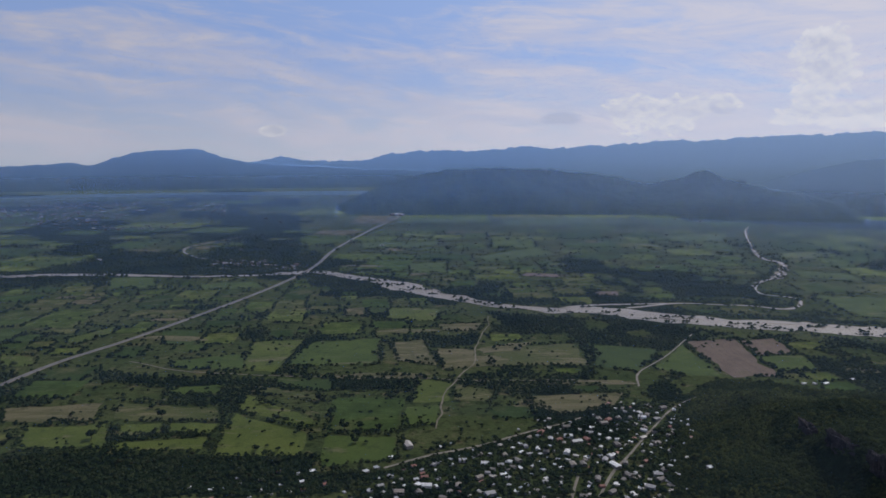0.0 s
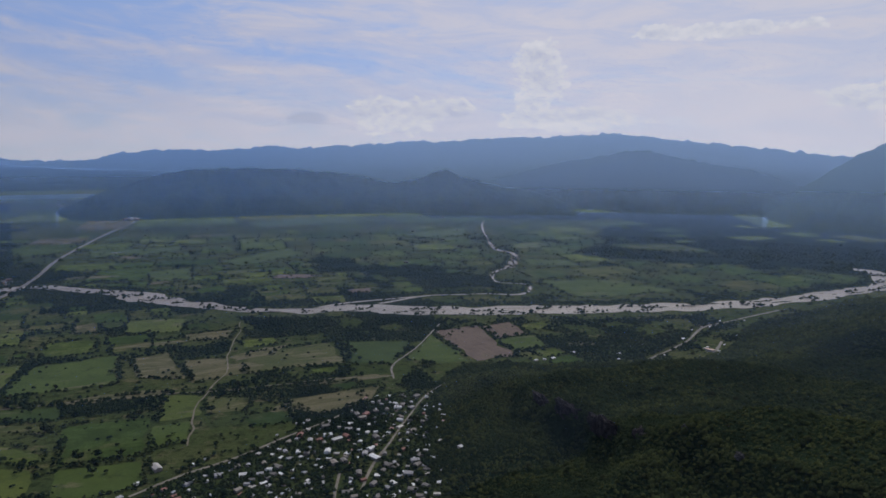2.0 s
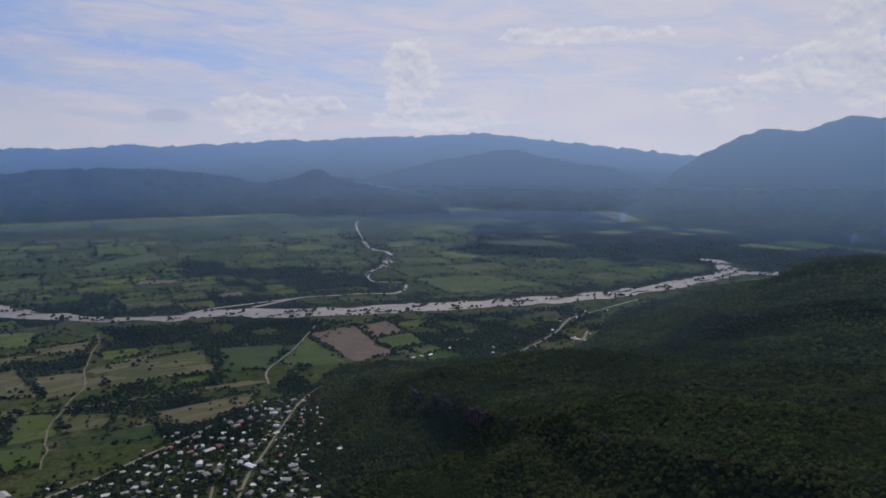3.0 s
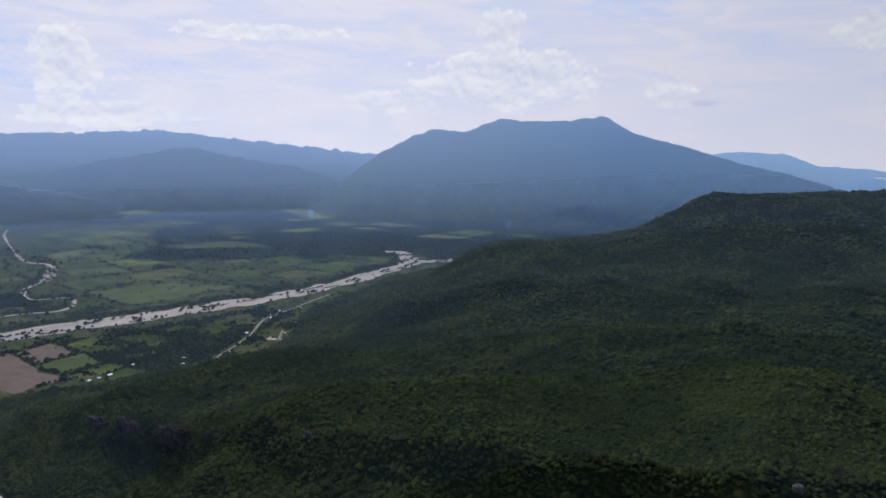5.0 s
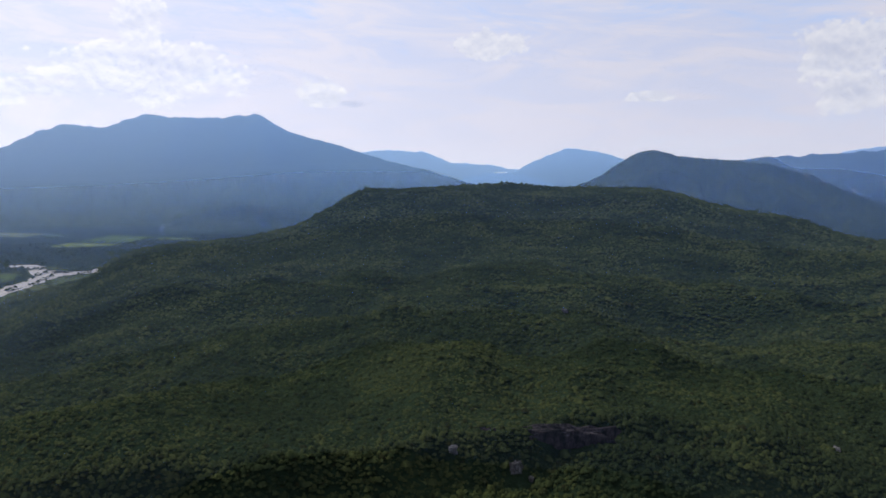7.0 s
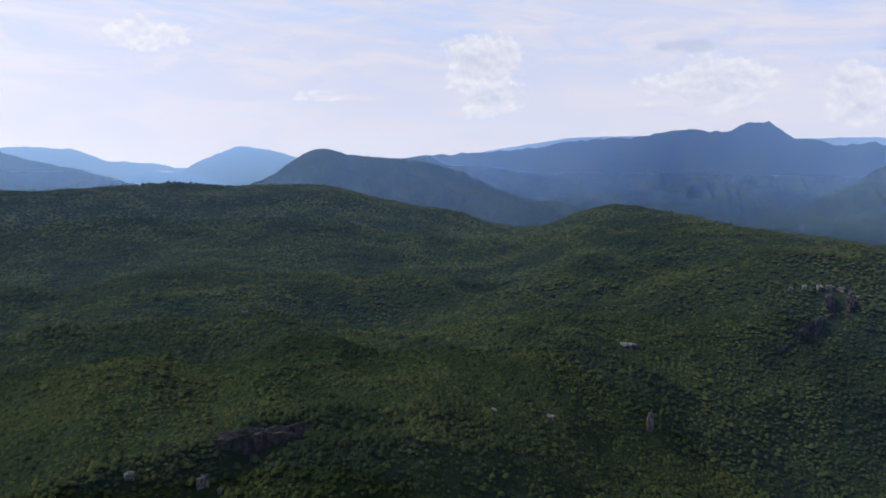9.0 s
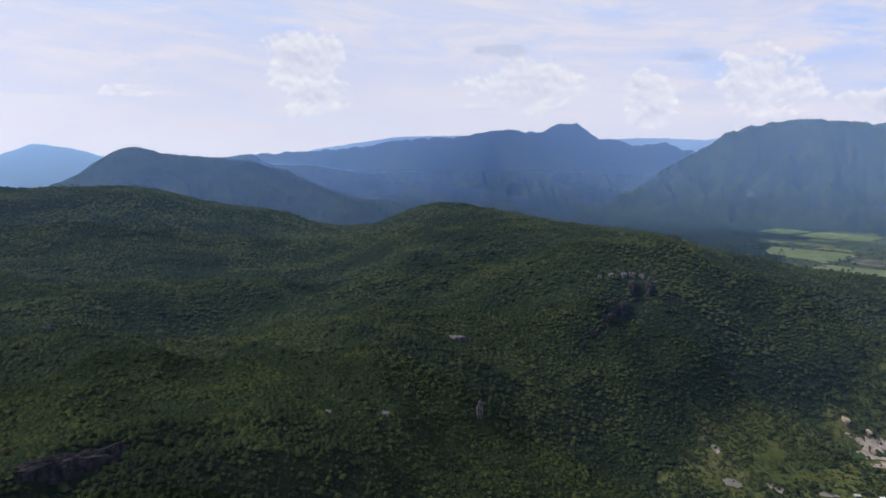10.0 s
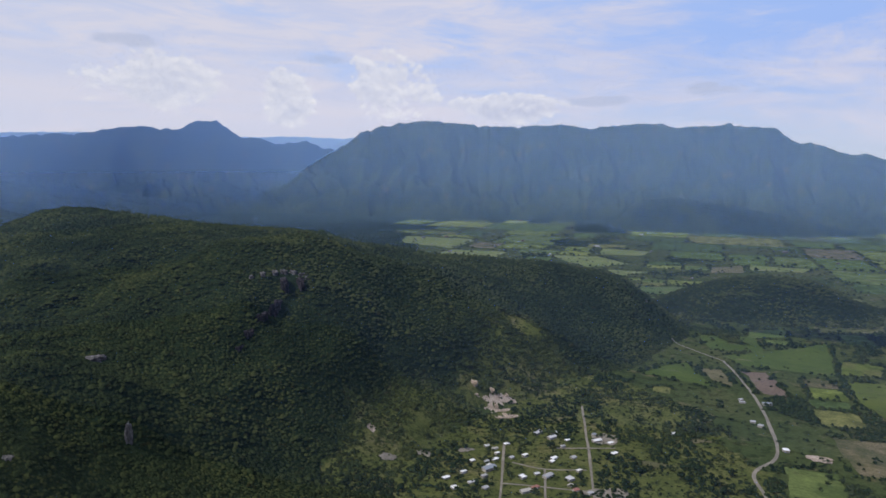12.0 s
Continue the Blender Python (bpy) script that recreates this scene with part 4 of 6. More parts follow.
# ---- haze, as tinted sheets set round the eye ----
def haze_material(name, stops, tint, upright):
    """Haze put into the colour of see-through sheets: a blue tint over what lies behind. Upright curtains thicken with
    height, the film over the land with distance.
    """
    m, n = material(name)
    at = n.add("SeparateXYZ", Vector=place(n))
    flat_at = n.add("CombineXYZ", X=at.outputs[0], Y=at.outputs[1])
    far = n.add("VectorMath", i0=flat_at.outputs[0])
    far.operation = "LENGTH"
    # bearing away from the eye, which stands over the origin
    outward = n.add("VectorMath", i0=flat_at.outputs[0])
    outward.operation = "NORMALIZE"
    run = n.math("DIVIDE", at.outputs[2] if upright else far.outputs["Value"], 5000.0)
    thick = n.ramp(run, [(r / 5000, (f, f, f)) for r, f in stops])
    # the tint is painted paler towards the sun
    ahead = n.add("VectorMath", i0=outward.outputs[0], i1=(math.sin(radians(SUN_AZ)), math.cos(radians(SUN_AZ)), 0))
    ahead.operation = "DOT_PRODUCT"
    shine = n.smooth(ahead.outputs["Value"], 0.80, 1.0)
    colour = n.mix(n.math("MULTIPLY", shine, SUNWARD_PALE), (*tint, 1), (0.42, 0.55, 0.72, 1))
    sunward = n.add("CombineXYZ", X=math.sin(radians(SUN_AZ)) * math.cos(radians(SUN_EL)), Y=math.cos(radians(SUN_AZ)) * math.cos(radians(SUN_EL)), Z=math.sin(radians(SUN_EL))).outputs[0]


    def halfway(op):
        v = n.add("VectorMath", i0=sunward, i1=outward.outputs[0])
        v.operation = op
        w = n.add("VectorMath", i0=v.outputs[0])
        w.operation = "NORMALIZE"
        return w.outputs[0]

    # normals are set between sun and eye bearing, so sheets look evenly lit
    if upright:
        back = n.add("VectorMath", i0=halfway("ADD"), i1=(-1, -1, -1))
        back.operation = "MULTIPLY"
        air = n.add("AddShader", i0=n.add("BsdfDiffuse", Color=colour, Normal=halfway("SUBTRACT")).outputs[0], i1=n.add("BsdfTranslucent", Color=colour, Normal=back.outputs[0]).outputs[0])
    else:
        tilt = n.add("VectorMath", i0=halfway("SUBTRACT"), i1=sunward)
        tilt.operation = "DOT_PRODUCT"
        # painted tint made stronger where its normal turns from the sun
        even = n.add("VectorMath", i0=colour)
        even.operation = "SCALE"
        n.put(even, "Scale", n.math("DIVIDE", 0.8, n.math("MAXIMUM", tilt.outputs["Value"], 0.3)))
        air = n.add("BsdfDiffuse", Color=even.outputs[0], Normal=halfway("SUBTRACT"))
    if upright:  # the tint is only added and takes no light away: what lies behind is dark
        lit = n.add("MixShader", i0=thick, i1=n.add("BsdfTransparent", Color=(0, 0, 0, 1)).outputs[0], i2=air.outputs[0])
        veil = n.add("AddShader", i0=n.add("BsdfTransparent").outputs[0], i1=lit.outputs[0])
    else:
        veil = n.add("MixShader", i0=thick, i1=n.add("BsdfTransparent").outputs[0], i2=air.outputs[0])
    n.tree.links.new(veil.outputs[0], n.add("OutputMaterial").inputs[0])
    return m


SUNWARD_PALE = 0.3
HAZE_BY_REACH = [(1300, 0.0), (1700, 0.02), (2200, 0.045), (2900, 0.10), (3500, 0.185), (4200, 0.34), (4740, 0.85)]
HAZE_BLUE = (0.155, 0.265, 0.50)
SKYLINES = []  # of each range: bearings, distance of its foot, height angle, haze at foot, middle and top, tint


def across(a, values, b):
    """Values along a range at other bearings; none outside it."""
    b = np.where(b > a[-1] + 1e-6, b - 360, b)
    return np.where((b >= a[0]) & (b <= a[-1]), np.interp(b, a, values), np.nan)


def haze_over_land():
    """Haze painted on a film: a copy of the land drawn a little towards the eye, as far as the ranges leave it in view.
    """
    drawn = np.concatenate([np.arange(1300, FLAT, 50), np.arange(FLAT, 4745, 18)])
    true = np.where(drawn < FLAT, drawn, FLAT - SPAN * np.log(1 - (np.maximum(drawn, FLAT) - FLAT) / SPAN))
    x, y = true[:, None] * np.sin(turn), true[:, None] * np.cos(turn)
    p = surface(x, y)
    angle = np.degrees(np.arctan2(p[..., 2] - EYE, np.hypot(p[..., 0], p[..., 1])))
    hidden = hill(x, y) > 2.0
    for a, foot, e, *_ in SKYLINES:
        hidden |= (drawn[:, None] > np.nan_to_num(across(a, foot, np.degrees(turn)), nan=9e9) * 0.985) & (angle < np.nan_to_num(across(a, e, np.degrees(turn)), nan=-90))
    k = np.interp(drawn, [2600, 3200], [0.018, 0.030])[:, None, None]
    p = np.array((0, 0, EYE)) + (p - np.array((0, 0, EYE))) * (1 - k)
    quads = grid_faces(len(drawn), AROUND, True)[:, ::-1]
    quads = quads[~hidden.ravel()[quads].all(1)]
    used = np.unique(quads)
    ob = new("haze", mesh_of("haze", p.reshape(-1, 3)[used], np.searchsorted(used, quads), haze_material("haze_over_land", HAZE_BY_REACH, HAZE_BLUE, False), True))
    tagged(ob, "thin film over the land, tinted as blue valley haze", "haze", kind="structure")


def haze_ring(r, thick):
    """Haze on the near hills, put in as a faint blue ring round the eye: so thin that the bright sky does not show it.
    """
    a = np.arange(360) * 2 * np.pi / 360
    v = np.concatenate([np.stack([r * np.sin(a), r * np.cos(a), a * 0 + z], -1) for z in (-5.0, EYE + 0.2 * r)])
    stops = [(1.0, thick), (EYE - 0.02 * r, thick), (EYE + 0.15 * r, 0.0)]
    ob = new("haze", mesh_of("haze", v, grid_faces(2, 360, True), haze_material("haze_near", stops, HAZE_BLUE, True), True))
    tagged(ob, "faint ring round the eye, tinted as blue haze", "haze", kind="structure")


def haze_before(k):
    """A tinted curtain that paints haze over a range as seen from the eye, no higher than its crest and no lower than
    the crests before it. Its thickness is given at the foot, half way up and at the top.
    """
    a, foot, skyline, thick, haze_tint = SKYLINES[k]
    r = foot * 0.985
    low = np.full(len(a), -9.0)
    for i, (b, nearer, e, *_) in enumerate(SKYLINES):
        at = a % 360 if b[0] >= 0 else a
        if i != k:
            before = np.nan_to_num(across(b, nearer, at), nan=9e9) < foot
            low = np.where(before, np.maximum(low, np.nan_to_num(across(b, e, at), nan=-9.0) - 0.03), low)
    high = np.maximum(skyline, low)
    v = []
    for t in np.linspace(0, 1, 7):
        e = np.radians(low + (high - low) * t)
        v.append(np.stack([r * np.sin(np.radians(a)), r * np.cos(np.radians(a)), EYE + r * np.tan(e)], -1))
    quads = grid_faces(7, len(a))[:, ::-1]
    quads = quads[np.tile(high > low + 1e-4, 7)[quads].all(1)]
    true = np.where(r < FLAT, r, FLAT - SPAN * np.log(1 - (np.maximum(r, FLAT) - FLAT) / SPAN))
    base, top = float((EYE * (1 - r / true)).mean()), float((EYE + r * np.tan(np.radians(skyline))).max())
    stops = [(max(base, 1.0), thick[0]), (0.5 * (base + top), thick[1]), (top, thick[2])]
    mat = haze_material("haze_before_range", stops, tuple(c * g for c, g in zip(HAZE_BLUE, haze_tint)), True)
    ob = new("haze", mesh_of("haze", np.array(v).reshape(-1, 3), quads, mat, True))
    tagged(ob, "curtain before the mountains, tinted as blue haze", "haze", kind="structure")


# ---- mountains round the valley ----
def mountain(name, label, profile, foot, crest, depth=260, rough=1.0, seed=0, foot2=None, skirt=1.0, air=(0.5, 0.6, 0.55), haze_tint=(1, 1, 1)):
    """A range: its crest line by compass bearing and height angle from the eye, rising from its foot. Spurs and gullies
    run down its face. Its haze is painted by its own thickness and tint.
    """
    az, el = np.array(profile).T
    az = np.where(az < -100, az + 360, az)
    step = 0.12
    a = np.arange(az[0], az[-1] + step, step)
    e = np.interp(a, az, el)
    k = np.exp(-0.5 * (np.arange(-5, 6) / 1.2) ** 2)
    e = np.convolve(np.pad(e, 5, mode="edge"), k / k.sum(), "valid")
    jag = rough * 0.42 * (fbm(a * 2.2, a * 0 + seed, 6, seed, 0.62) - 0.5) * np.clip(np.minimum(a - a[0], a[-1] - a) / 1.2, 0, 1)
    foot2 = foot if foot2 is None else foot2
    rf = np.interp(a, [a[0], a[-1]], [foot, foot2])
    true_foot = np.where(rf < FLAT, rf, FLAT - SPAN * np.log(np.maximum(1 - (rf - FLAT) / SPAN, 1e-3)))
    zf = EYE * (1 - rf / true_foot) - 15
    zc = EYE + crest * np.tan(np.radians(e))
    zc = np.maximum(zc, zf + 5)
    rows = []
    levels = np.concatenate([np.linspace(0, 1, 44), [1.1, 1.35, 1.7]])
    along = np.radians(a) * crest
    for v in levels:
        r = rf + (crest - rf) * min(v, 1.0) + max(v - 1, 0) * depth
        f = v ** skirt if v <= 1 else 1 - 0.6 * (v - 1)
        swell = 6.75 * v * v * (1 - v) if v <= 1 else 0
        x, y = r * np.sin(np.radians(a)), r * np.cos(np.radians(a))
        u = along + 150 * (fbm(along / 260, along * 0 + v * 2.2, 3, seed + 1) - 0.5)
        spur = ridged(u / 300, along * 0 + v * 1.6 + seed, 3, seed + 20) - 0.62
        rib = ridged(u / 105 + 1.5 * fbm(along / 150, along * 0 + v * 4, 2, seed + 7), along * 0 + v * 5.0, 3, seed + 60) - 0.62
        z = zf + (zc - zf) * np.clip(f + swell * rough * (0.36 * spur + 0.18 * rib), 0, 1.0)
        z = z + crest * np.tan(np.radians(jag)) * min(v, 1.0) ** 5
        rows.append(np.stack([x, y, z], -1))
    rows = np.array(rows)
    ob = new(name, mesh_of(name, rows.reshape(-1, 3), grid_faces(len(levels), len(a))[:, ::-1], M_MOUNT, True))
    away = np.hypot(rows[..., 0], rows[..., 1])
    plain = np.where(away < FLAT, 0, EYE * (1 - away / (FLAT - SPAN * np.log(np.maximum(1 - (np.maximum(away, FLAT) - FLAT) / SPAN, 1e-3)))))
    skyline = np.where(rows[..., 2] > plain, np.degrees(np.arctan2(rows[..., 2] - EYE, away)), -9.0).max(0)
    SKYLINES.append((a, rf, skyline, air, haze_tint))
    return tagged(ob, label, "mountain", "mountains round the valley", kind="structure")


# each range has its own painted haze: thickness, then tint
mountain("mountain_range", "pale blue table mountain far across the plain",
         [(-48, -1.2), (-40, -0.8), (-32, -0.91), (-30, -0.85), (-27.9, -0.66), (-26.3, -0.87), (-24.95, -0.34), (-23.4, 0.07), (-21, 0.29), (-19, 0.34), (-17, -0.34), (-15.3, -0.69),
          (-11.9, -0.87), (-6, -1.2), (2, -1.4), (10, -1.8)], 4560, 4690, 100, 0.5, 3, air=(0.36, 0.6, 0.78), haze_tint=(1.0, 1.0, 1.0))
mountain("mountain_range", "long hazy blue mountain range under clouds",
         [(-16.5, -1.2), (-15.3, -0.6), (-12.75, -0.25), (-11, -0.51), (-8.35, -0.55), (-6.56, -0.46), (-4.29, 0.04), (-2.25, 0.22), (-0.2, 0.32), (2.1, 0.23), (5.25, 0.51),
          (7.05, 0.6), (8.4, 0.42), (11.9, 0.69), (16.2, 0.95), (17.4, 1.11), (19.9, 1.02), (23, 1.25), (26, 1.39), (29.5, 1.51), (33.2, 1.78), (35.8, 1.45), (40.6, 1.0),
          (45.5, 0.5), (50.2, 0.0), (53, -0.8), (55, -1.8)], 4570, 4780, 60, 1.0, 5, air=(0.45, 0.72, 0.8), haze_tint=(1.15, 1.15, 1.15))
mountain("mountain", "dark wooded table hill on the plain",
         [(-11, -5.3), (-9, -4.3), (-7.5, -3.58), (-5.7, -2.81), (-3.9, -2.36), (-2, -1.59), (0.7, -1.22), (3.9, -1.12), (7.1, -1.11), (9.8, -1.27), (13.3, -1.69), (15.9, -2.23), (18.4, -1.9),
          (19.6, -1.32), (20.6, -1.1), (21.8, -1.85), (23.6, -2.24), (26, -2.6), (29, -3.3), (33, -4.9)], 3560, 4000, 200, 0.7, 8, 3800, air=(0.2, 0.36, 0.42), haze_tint=(0.95, 0.95, 0.95))
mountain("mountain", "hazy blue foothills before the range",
         [(14, -4.6), (19, -3.0), (24.2, -1.96), (28.7, -0.75), (32.3, -0.1), (35.65, 0.54), (38.5, -0.06), (40.2, -0.49), (43.6, -0.98), (47.3, -2.2), (50, -2.8), (55, -4.4)], 3950, 4280, 150, 1.0, 12, air=(0.24, 0.5, 0.6), haze_tint=(1.0, 1.0, 1.0))
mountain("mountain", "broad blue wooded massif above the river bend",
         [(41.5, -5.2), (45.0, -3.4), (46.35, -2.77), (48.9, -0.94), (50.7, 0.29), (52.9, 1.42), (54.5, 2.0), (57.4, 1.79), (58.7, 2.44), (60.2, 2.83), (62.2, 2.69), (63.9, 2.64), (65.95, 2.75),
          (68.2, 3.02), (69.6, 2.17), (71.2, 1.41), (74.3, 0.7), (75.8, 0.1), (78.75, -0.7), (81.4, -1.35), (85.3, -2.41), (88, -3)], 3550, 4250, 250, 0.8, 17, 3300, 1.2, air=(0.2, 0.5, 0.7), haze_tint=(1.15, 1.15, 1.07))
mountain("mountain", "low wooded foothill below the massif", [(59, -6.4), (60.4, -5.7), (62, -4.9), (65, -4.2), (67.2, -3.9), (70, -4.3), (73, -5.0), (75, -5.7), (76.4, -6.4)], 3150, 3350, 150, 0.6, 19, air=(0.17, 0.22, 0.26), haze_tint=(1.0, 1.0, 1.0))
# added shelf of land that carries the level lake plate
mountain("mountain", "low hazy shelf added under the lake", [(83, -2.4), (84.6, -1.85), (86, -1.56), (87.4, -1.54), (88.6, -1.58), (90, -1.9), (91.5, -2.4)], 4020, 4120, 60, 0.4, 21, air=(0.6, 0.78, 0.85), haze_tint=(1.35, 1.3, 1.12))
mountain("mountain", "pale blue ridge beyond the gap", [(74, -1.0), (75.75, 0.09), (78, 0.27), (81.1, 0.15), (83.4, -0.71), (86.1, -0.85), (87.2, -1.0), (87.7, -1.2), (88.7, -1.22), (89.3, -1.5), (89.9, -2.0)], 4450, 4600, 100, 0.5, 23, air=(0.75, 0.85, 0.9), haze_tint=(1.5, 1.38, 1.14))
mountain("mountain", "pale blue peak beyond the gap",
         [(87.3, -2.4), (88.2, -1.6), (89.3, -0.87), (91.1, -0.09), (92.7, 0.49), (94.7, 0.23), (96.5, -0.21), (97.8, -0.74), (99.6, -2.05), (101, -2.5)], 4420, 4560, 120, 0.5, 27, air=(0.72, 0.82, 0.88), haze_tint=(1.38, 1.3, 1.1))
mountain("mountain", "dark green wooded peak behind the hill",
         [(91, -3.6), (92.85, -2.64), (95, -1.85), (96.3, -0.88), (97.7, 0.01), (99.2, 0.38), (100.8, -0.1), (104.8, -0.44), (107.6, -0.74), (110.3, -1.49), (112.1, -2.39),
          (114.9, -3.5), (118.5, -3.89), (121, -4.6), (126, -7.6)], 2420, 2900, 200, 0.7, 31, air=(0.14, 0.22, 0.28), haze_tint=(0.95, 0.95, 0.95))
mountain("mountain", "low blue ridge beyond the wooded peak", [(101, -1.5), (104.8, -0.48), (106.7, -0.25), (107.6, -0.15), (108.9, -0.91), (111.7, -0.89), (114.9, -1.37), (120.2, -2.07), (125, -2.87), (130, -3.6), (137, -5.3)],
         3600, 3900, 150, 0.5, 35, air=(0.24, 0.46, 0.5), haze_tint=(0.95, 0.95, 0.95))
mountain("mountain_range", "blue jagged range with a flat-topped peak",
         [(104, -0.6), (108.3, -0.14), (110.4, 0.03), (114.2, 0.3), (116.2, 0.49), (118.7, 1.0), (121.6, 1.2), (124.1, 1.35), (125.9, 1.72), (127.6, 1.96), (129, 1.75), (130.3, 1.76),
          (131.66, 2.4), (133.2, 2.41), (134.8, 1.22), (136.4, 1.14), (137.5, 0.69), (139.8, 1.02), (141.2, 0.35), (142.5, 0.4), (145, -0.5), (150, -2.6), (156, -5.2)], 3700, 4280, 150, 0.9, 39, None, 1.5, air=(0.22, 0.56, 0.68), haze_tint=(1.0, 1.0, 1.0))
mountain("mountain_range", "pale far ridge seen through a gap", [(112, 0.2), (118.6, 1.28), (121.6, 1.4), (125, 1.4), (129, 1.1), (135.7, 1.22), (139.4, 1.33), (142.1, 1.16), (143.9, 1.26), (148, 1.0)], 4550, 4720, 80, 0.4, 41, air=(0.8, 0.9, 0.94), haze_tint=(1.6, 1.4, 1.18))
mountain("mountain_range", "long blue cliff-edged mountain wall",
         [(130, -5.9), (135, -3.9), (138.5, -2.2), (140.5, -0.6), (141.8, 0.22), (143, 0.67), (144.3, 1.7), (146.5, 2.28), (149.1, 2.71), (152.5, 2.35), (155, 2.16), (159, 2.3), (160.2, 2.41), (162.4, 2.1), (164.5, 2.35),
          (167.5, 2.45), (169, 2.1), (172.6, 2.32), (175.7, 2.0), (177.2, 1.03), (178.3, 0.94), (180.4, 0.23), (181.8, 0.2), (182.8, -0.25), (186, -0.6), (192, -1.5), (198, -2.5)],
         3450, 4250, 300, 1.0, 45, 3350, 1.9, air=(0.18, 0.38, 0.44), haze_tint=(1.05, 1.0, 0.9))
mountain("mountain", "wooded foothill below the mountain wall", [(161, -6.2), (163, -5.9), (164.7, -5.0), (166.3, -3.48), (169.3, -3.19), (173.3, -3.71), (177.2, -4.4), (181, -5.2), (184, -6)], 3150, 3450, 150, 0.6, 49, air=(0.15, 0.19, 0.21), haze_tint=(0.9, 0.9, 0.9))
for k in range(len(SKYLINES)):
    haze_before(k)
haze_over_land()
for r, thick in ((420, 0.007), (640, 0.010), (860, 0.012), (1100, 0.014), (1420, 0.018)):
    haze_ring(r, thick)

# ---- a far lake in the gap ----
la, lr = np.radians(np.linspace(86.85, 87.8, 14)), np.linspace(4110, 4350, 5)
water = np.stack([lr[:, None] * np.sin(la), lr[:, None] * np.cos(la), np.full((5, 14), EYE - 110.0)], -1)
lake = new("lake", mesh_of("lake", water.reshape(-1, 3), grid_faces(5, 14), M_LAKE))
tagged(lake, "pale distant lake shining in a gap of the mountains", "lake", kind="structure")

# ---- trees ----
def ico():
    g = (1 + 5 ** 0.5) / 2
    v = np.array([(-1, g, 0), (1, g, 0), (-1, -g, 0), (1, -g, 0), (0, -1, g), (0, 1, g), (0, -1, -g), (0, 1, -g), (g, 0, -1), (g, 0, 1), (-g, 0, -1), (-g, 0, 1)], float)
    v /= np.linalg.norm(v[0])
    f = np.array([(0, 11, 5), (0, 5, 1), (0, 1, 7), (0, 7, 10), (0, 10, 11), (1, 5, 9), (5, 11, 4), (11, 10, 2), (10, 7, 6), (7, 1, 8), (3, 9, 4), (3, 4, 2), (3, 2, 6), (3, 6, 8),
                  (3, 8, 9), (4, 9, 5), (2, 4, 11), (6, 2, 10), (8, 6, 7), (9, 8, 1)])
    a = math.atan2(g, 1)
    t = np.array(Matrix.Rotation(math.acos(v[0][2]), 3, "X"))
    v = v @ np.array(Matrix.Rotation(math.atan2(v[0][0], v[0][1]), 3, "Z")).T
    v = v @ np.array(Matrix.Rotation(math.acos(min(1, v[0][2])), 3, "X")).T
    low = v[:, 2].argmin()
    keep = ~(f == low).any(1)
    f = f[keep]
    f = np.where(f > low, f - 1, f)
    return np.delete(v, low, 0), f


ICO_V, ICO_F = ico()
_a = np.arange(6) * np.pi / 3
DOME_V = np.concatenate([[(0, 0, 1.0)], np.stack([np.cos(_a), np.sin(_a), 0 * _a - 0.35], -1)])
CAP_V = np.concatenate([np.stack([0.5 * np.cos(_a[::2] + 0.5), 0.5 * np.sin(_a[::2] + 0.5), 0 * _a[::2] + 0.85], -1), np.stack([np.cos(_a), np.sin(_a), 0 * _a - 0.3], -1)])
CAP_F = np.array([(0, 1, 2)] + [t for i in range(3) for t in ((i, 3 + 2 * i, 4 + 2 * i), (i, 4 + 2 * i, (i + 1) % 3), ((i + 1) % 3, 4 + 2 * i, 3 + (2 * i + 2) % 6))])
DOME_F = np.array([(0, 1 + i, 1 + (i + 1) % 6) for i in range(6)])


def crown_mesh(name, pts, size, clumps, mat, tall=0.66):
    """Crowns of several leaf clumps each at the given places; the lower rim reaches the ground."""
    n = len(pts)
    verts, faces = [], []
    count = 0
    shape, tris = (DOME_V, DOME_F) if clumps == 0 else (CAP_V, CAP_F)
    tall *= 1.0 if clumps else 1.1
    clumps = max(clumps, 1)
    lift = rng.uniform(0.0, 0.45, n) ** 1.5
    for k in range(clumps):
        turn = rng.uniform(0, 2 * np.pi, n)
        c, s = np.cos(turn), np.sin(turn)
        v = shape[None] * rng.uniform(0.62, 1.3, (n, len(shape), 1))
        x, y = v[..., 0] * c[:, None] - v[..., 1] * s[:, None], v[..., 0] * s[:, None] + v[..., 1] * c[:, None]
        part_size = size * (0.5 if clumps == 1 else rng.uniform(0.27, 0.42, n))
        off = np.zeros((n, 3))
        if clumps > 1:
            a = turn * 1.7 + k * 2.4
            off = np.stack([np.cos(a), np.sin(a), rng.uniform(0.3, 1.3, n)], -1) * (size * 0.27)[:, None]
        base = (size * (tall * (0.4 if clumps == 1 else 0.22) + lift))[:, None]
        v = np.stack([x * part_size[:, None], y * part_size[:, None], v[..., 2] * (part_size * tall)[:, None] + base], -1) + off[:, None, :]
        verts.append(v + pts[:, None, :])
        faces.append(tris[None] + (count + len(shape) * np.arange(n))[:, None, None])
        count += n * len(shape)
    return mesh_of(name, np.concatenate([v.reshape(-1, 3) for v in verts]), np.concatenate([f.reshape(-1, 3) for f in faces]), mat, True)


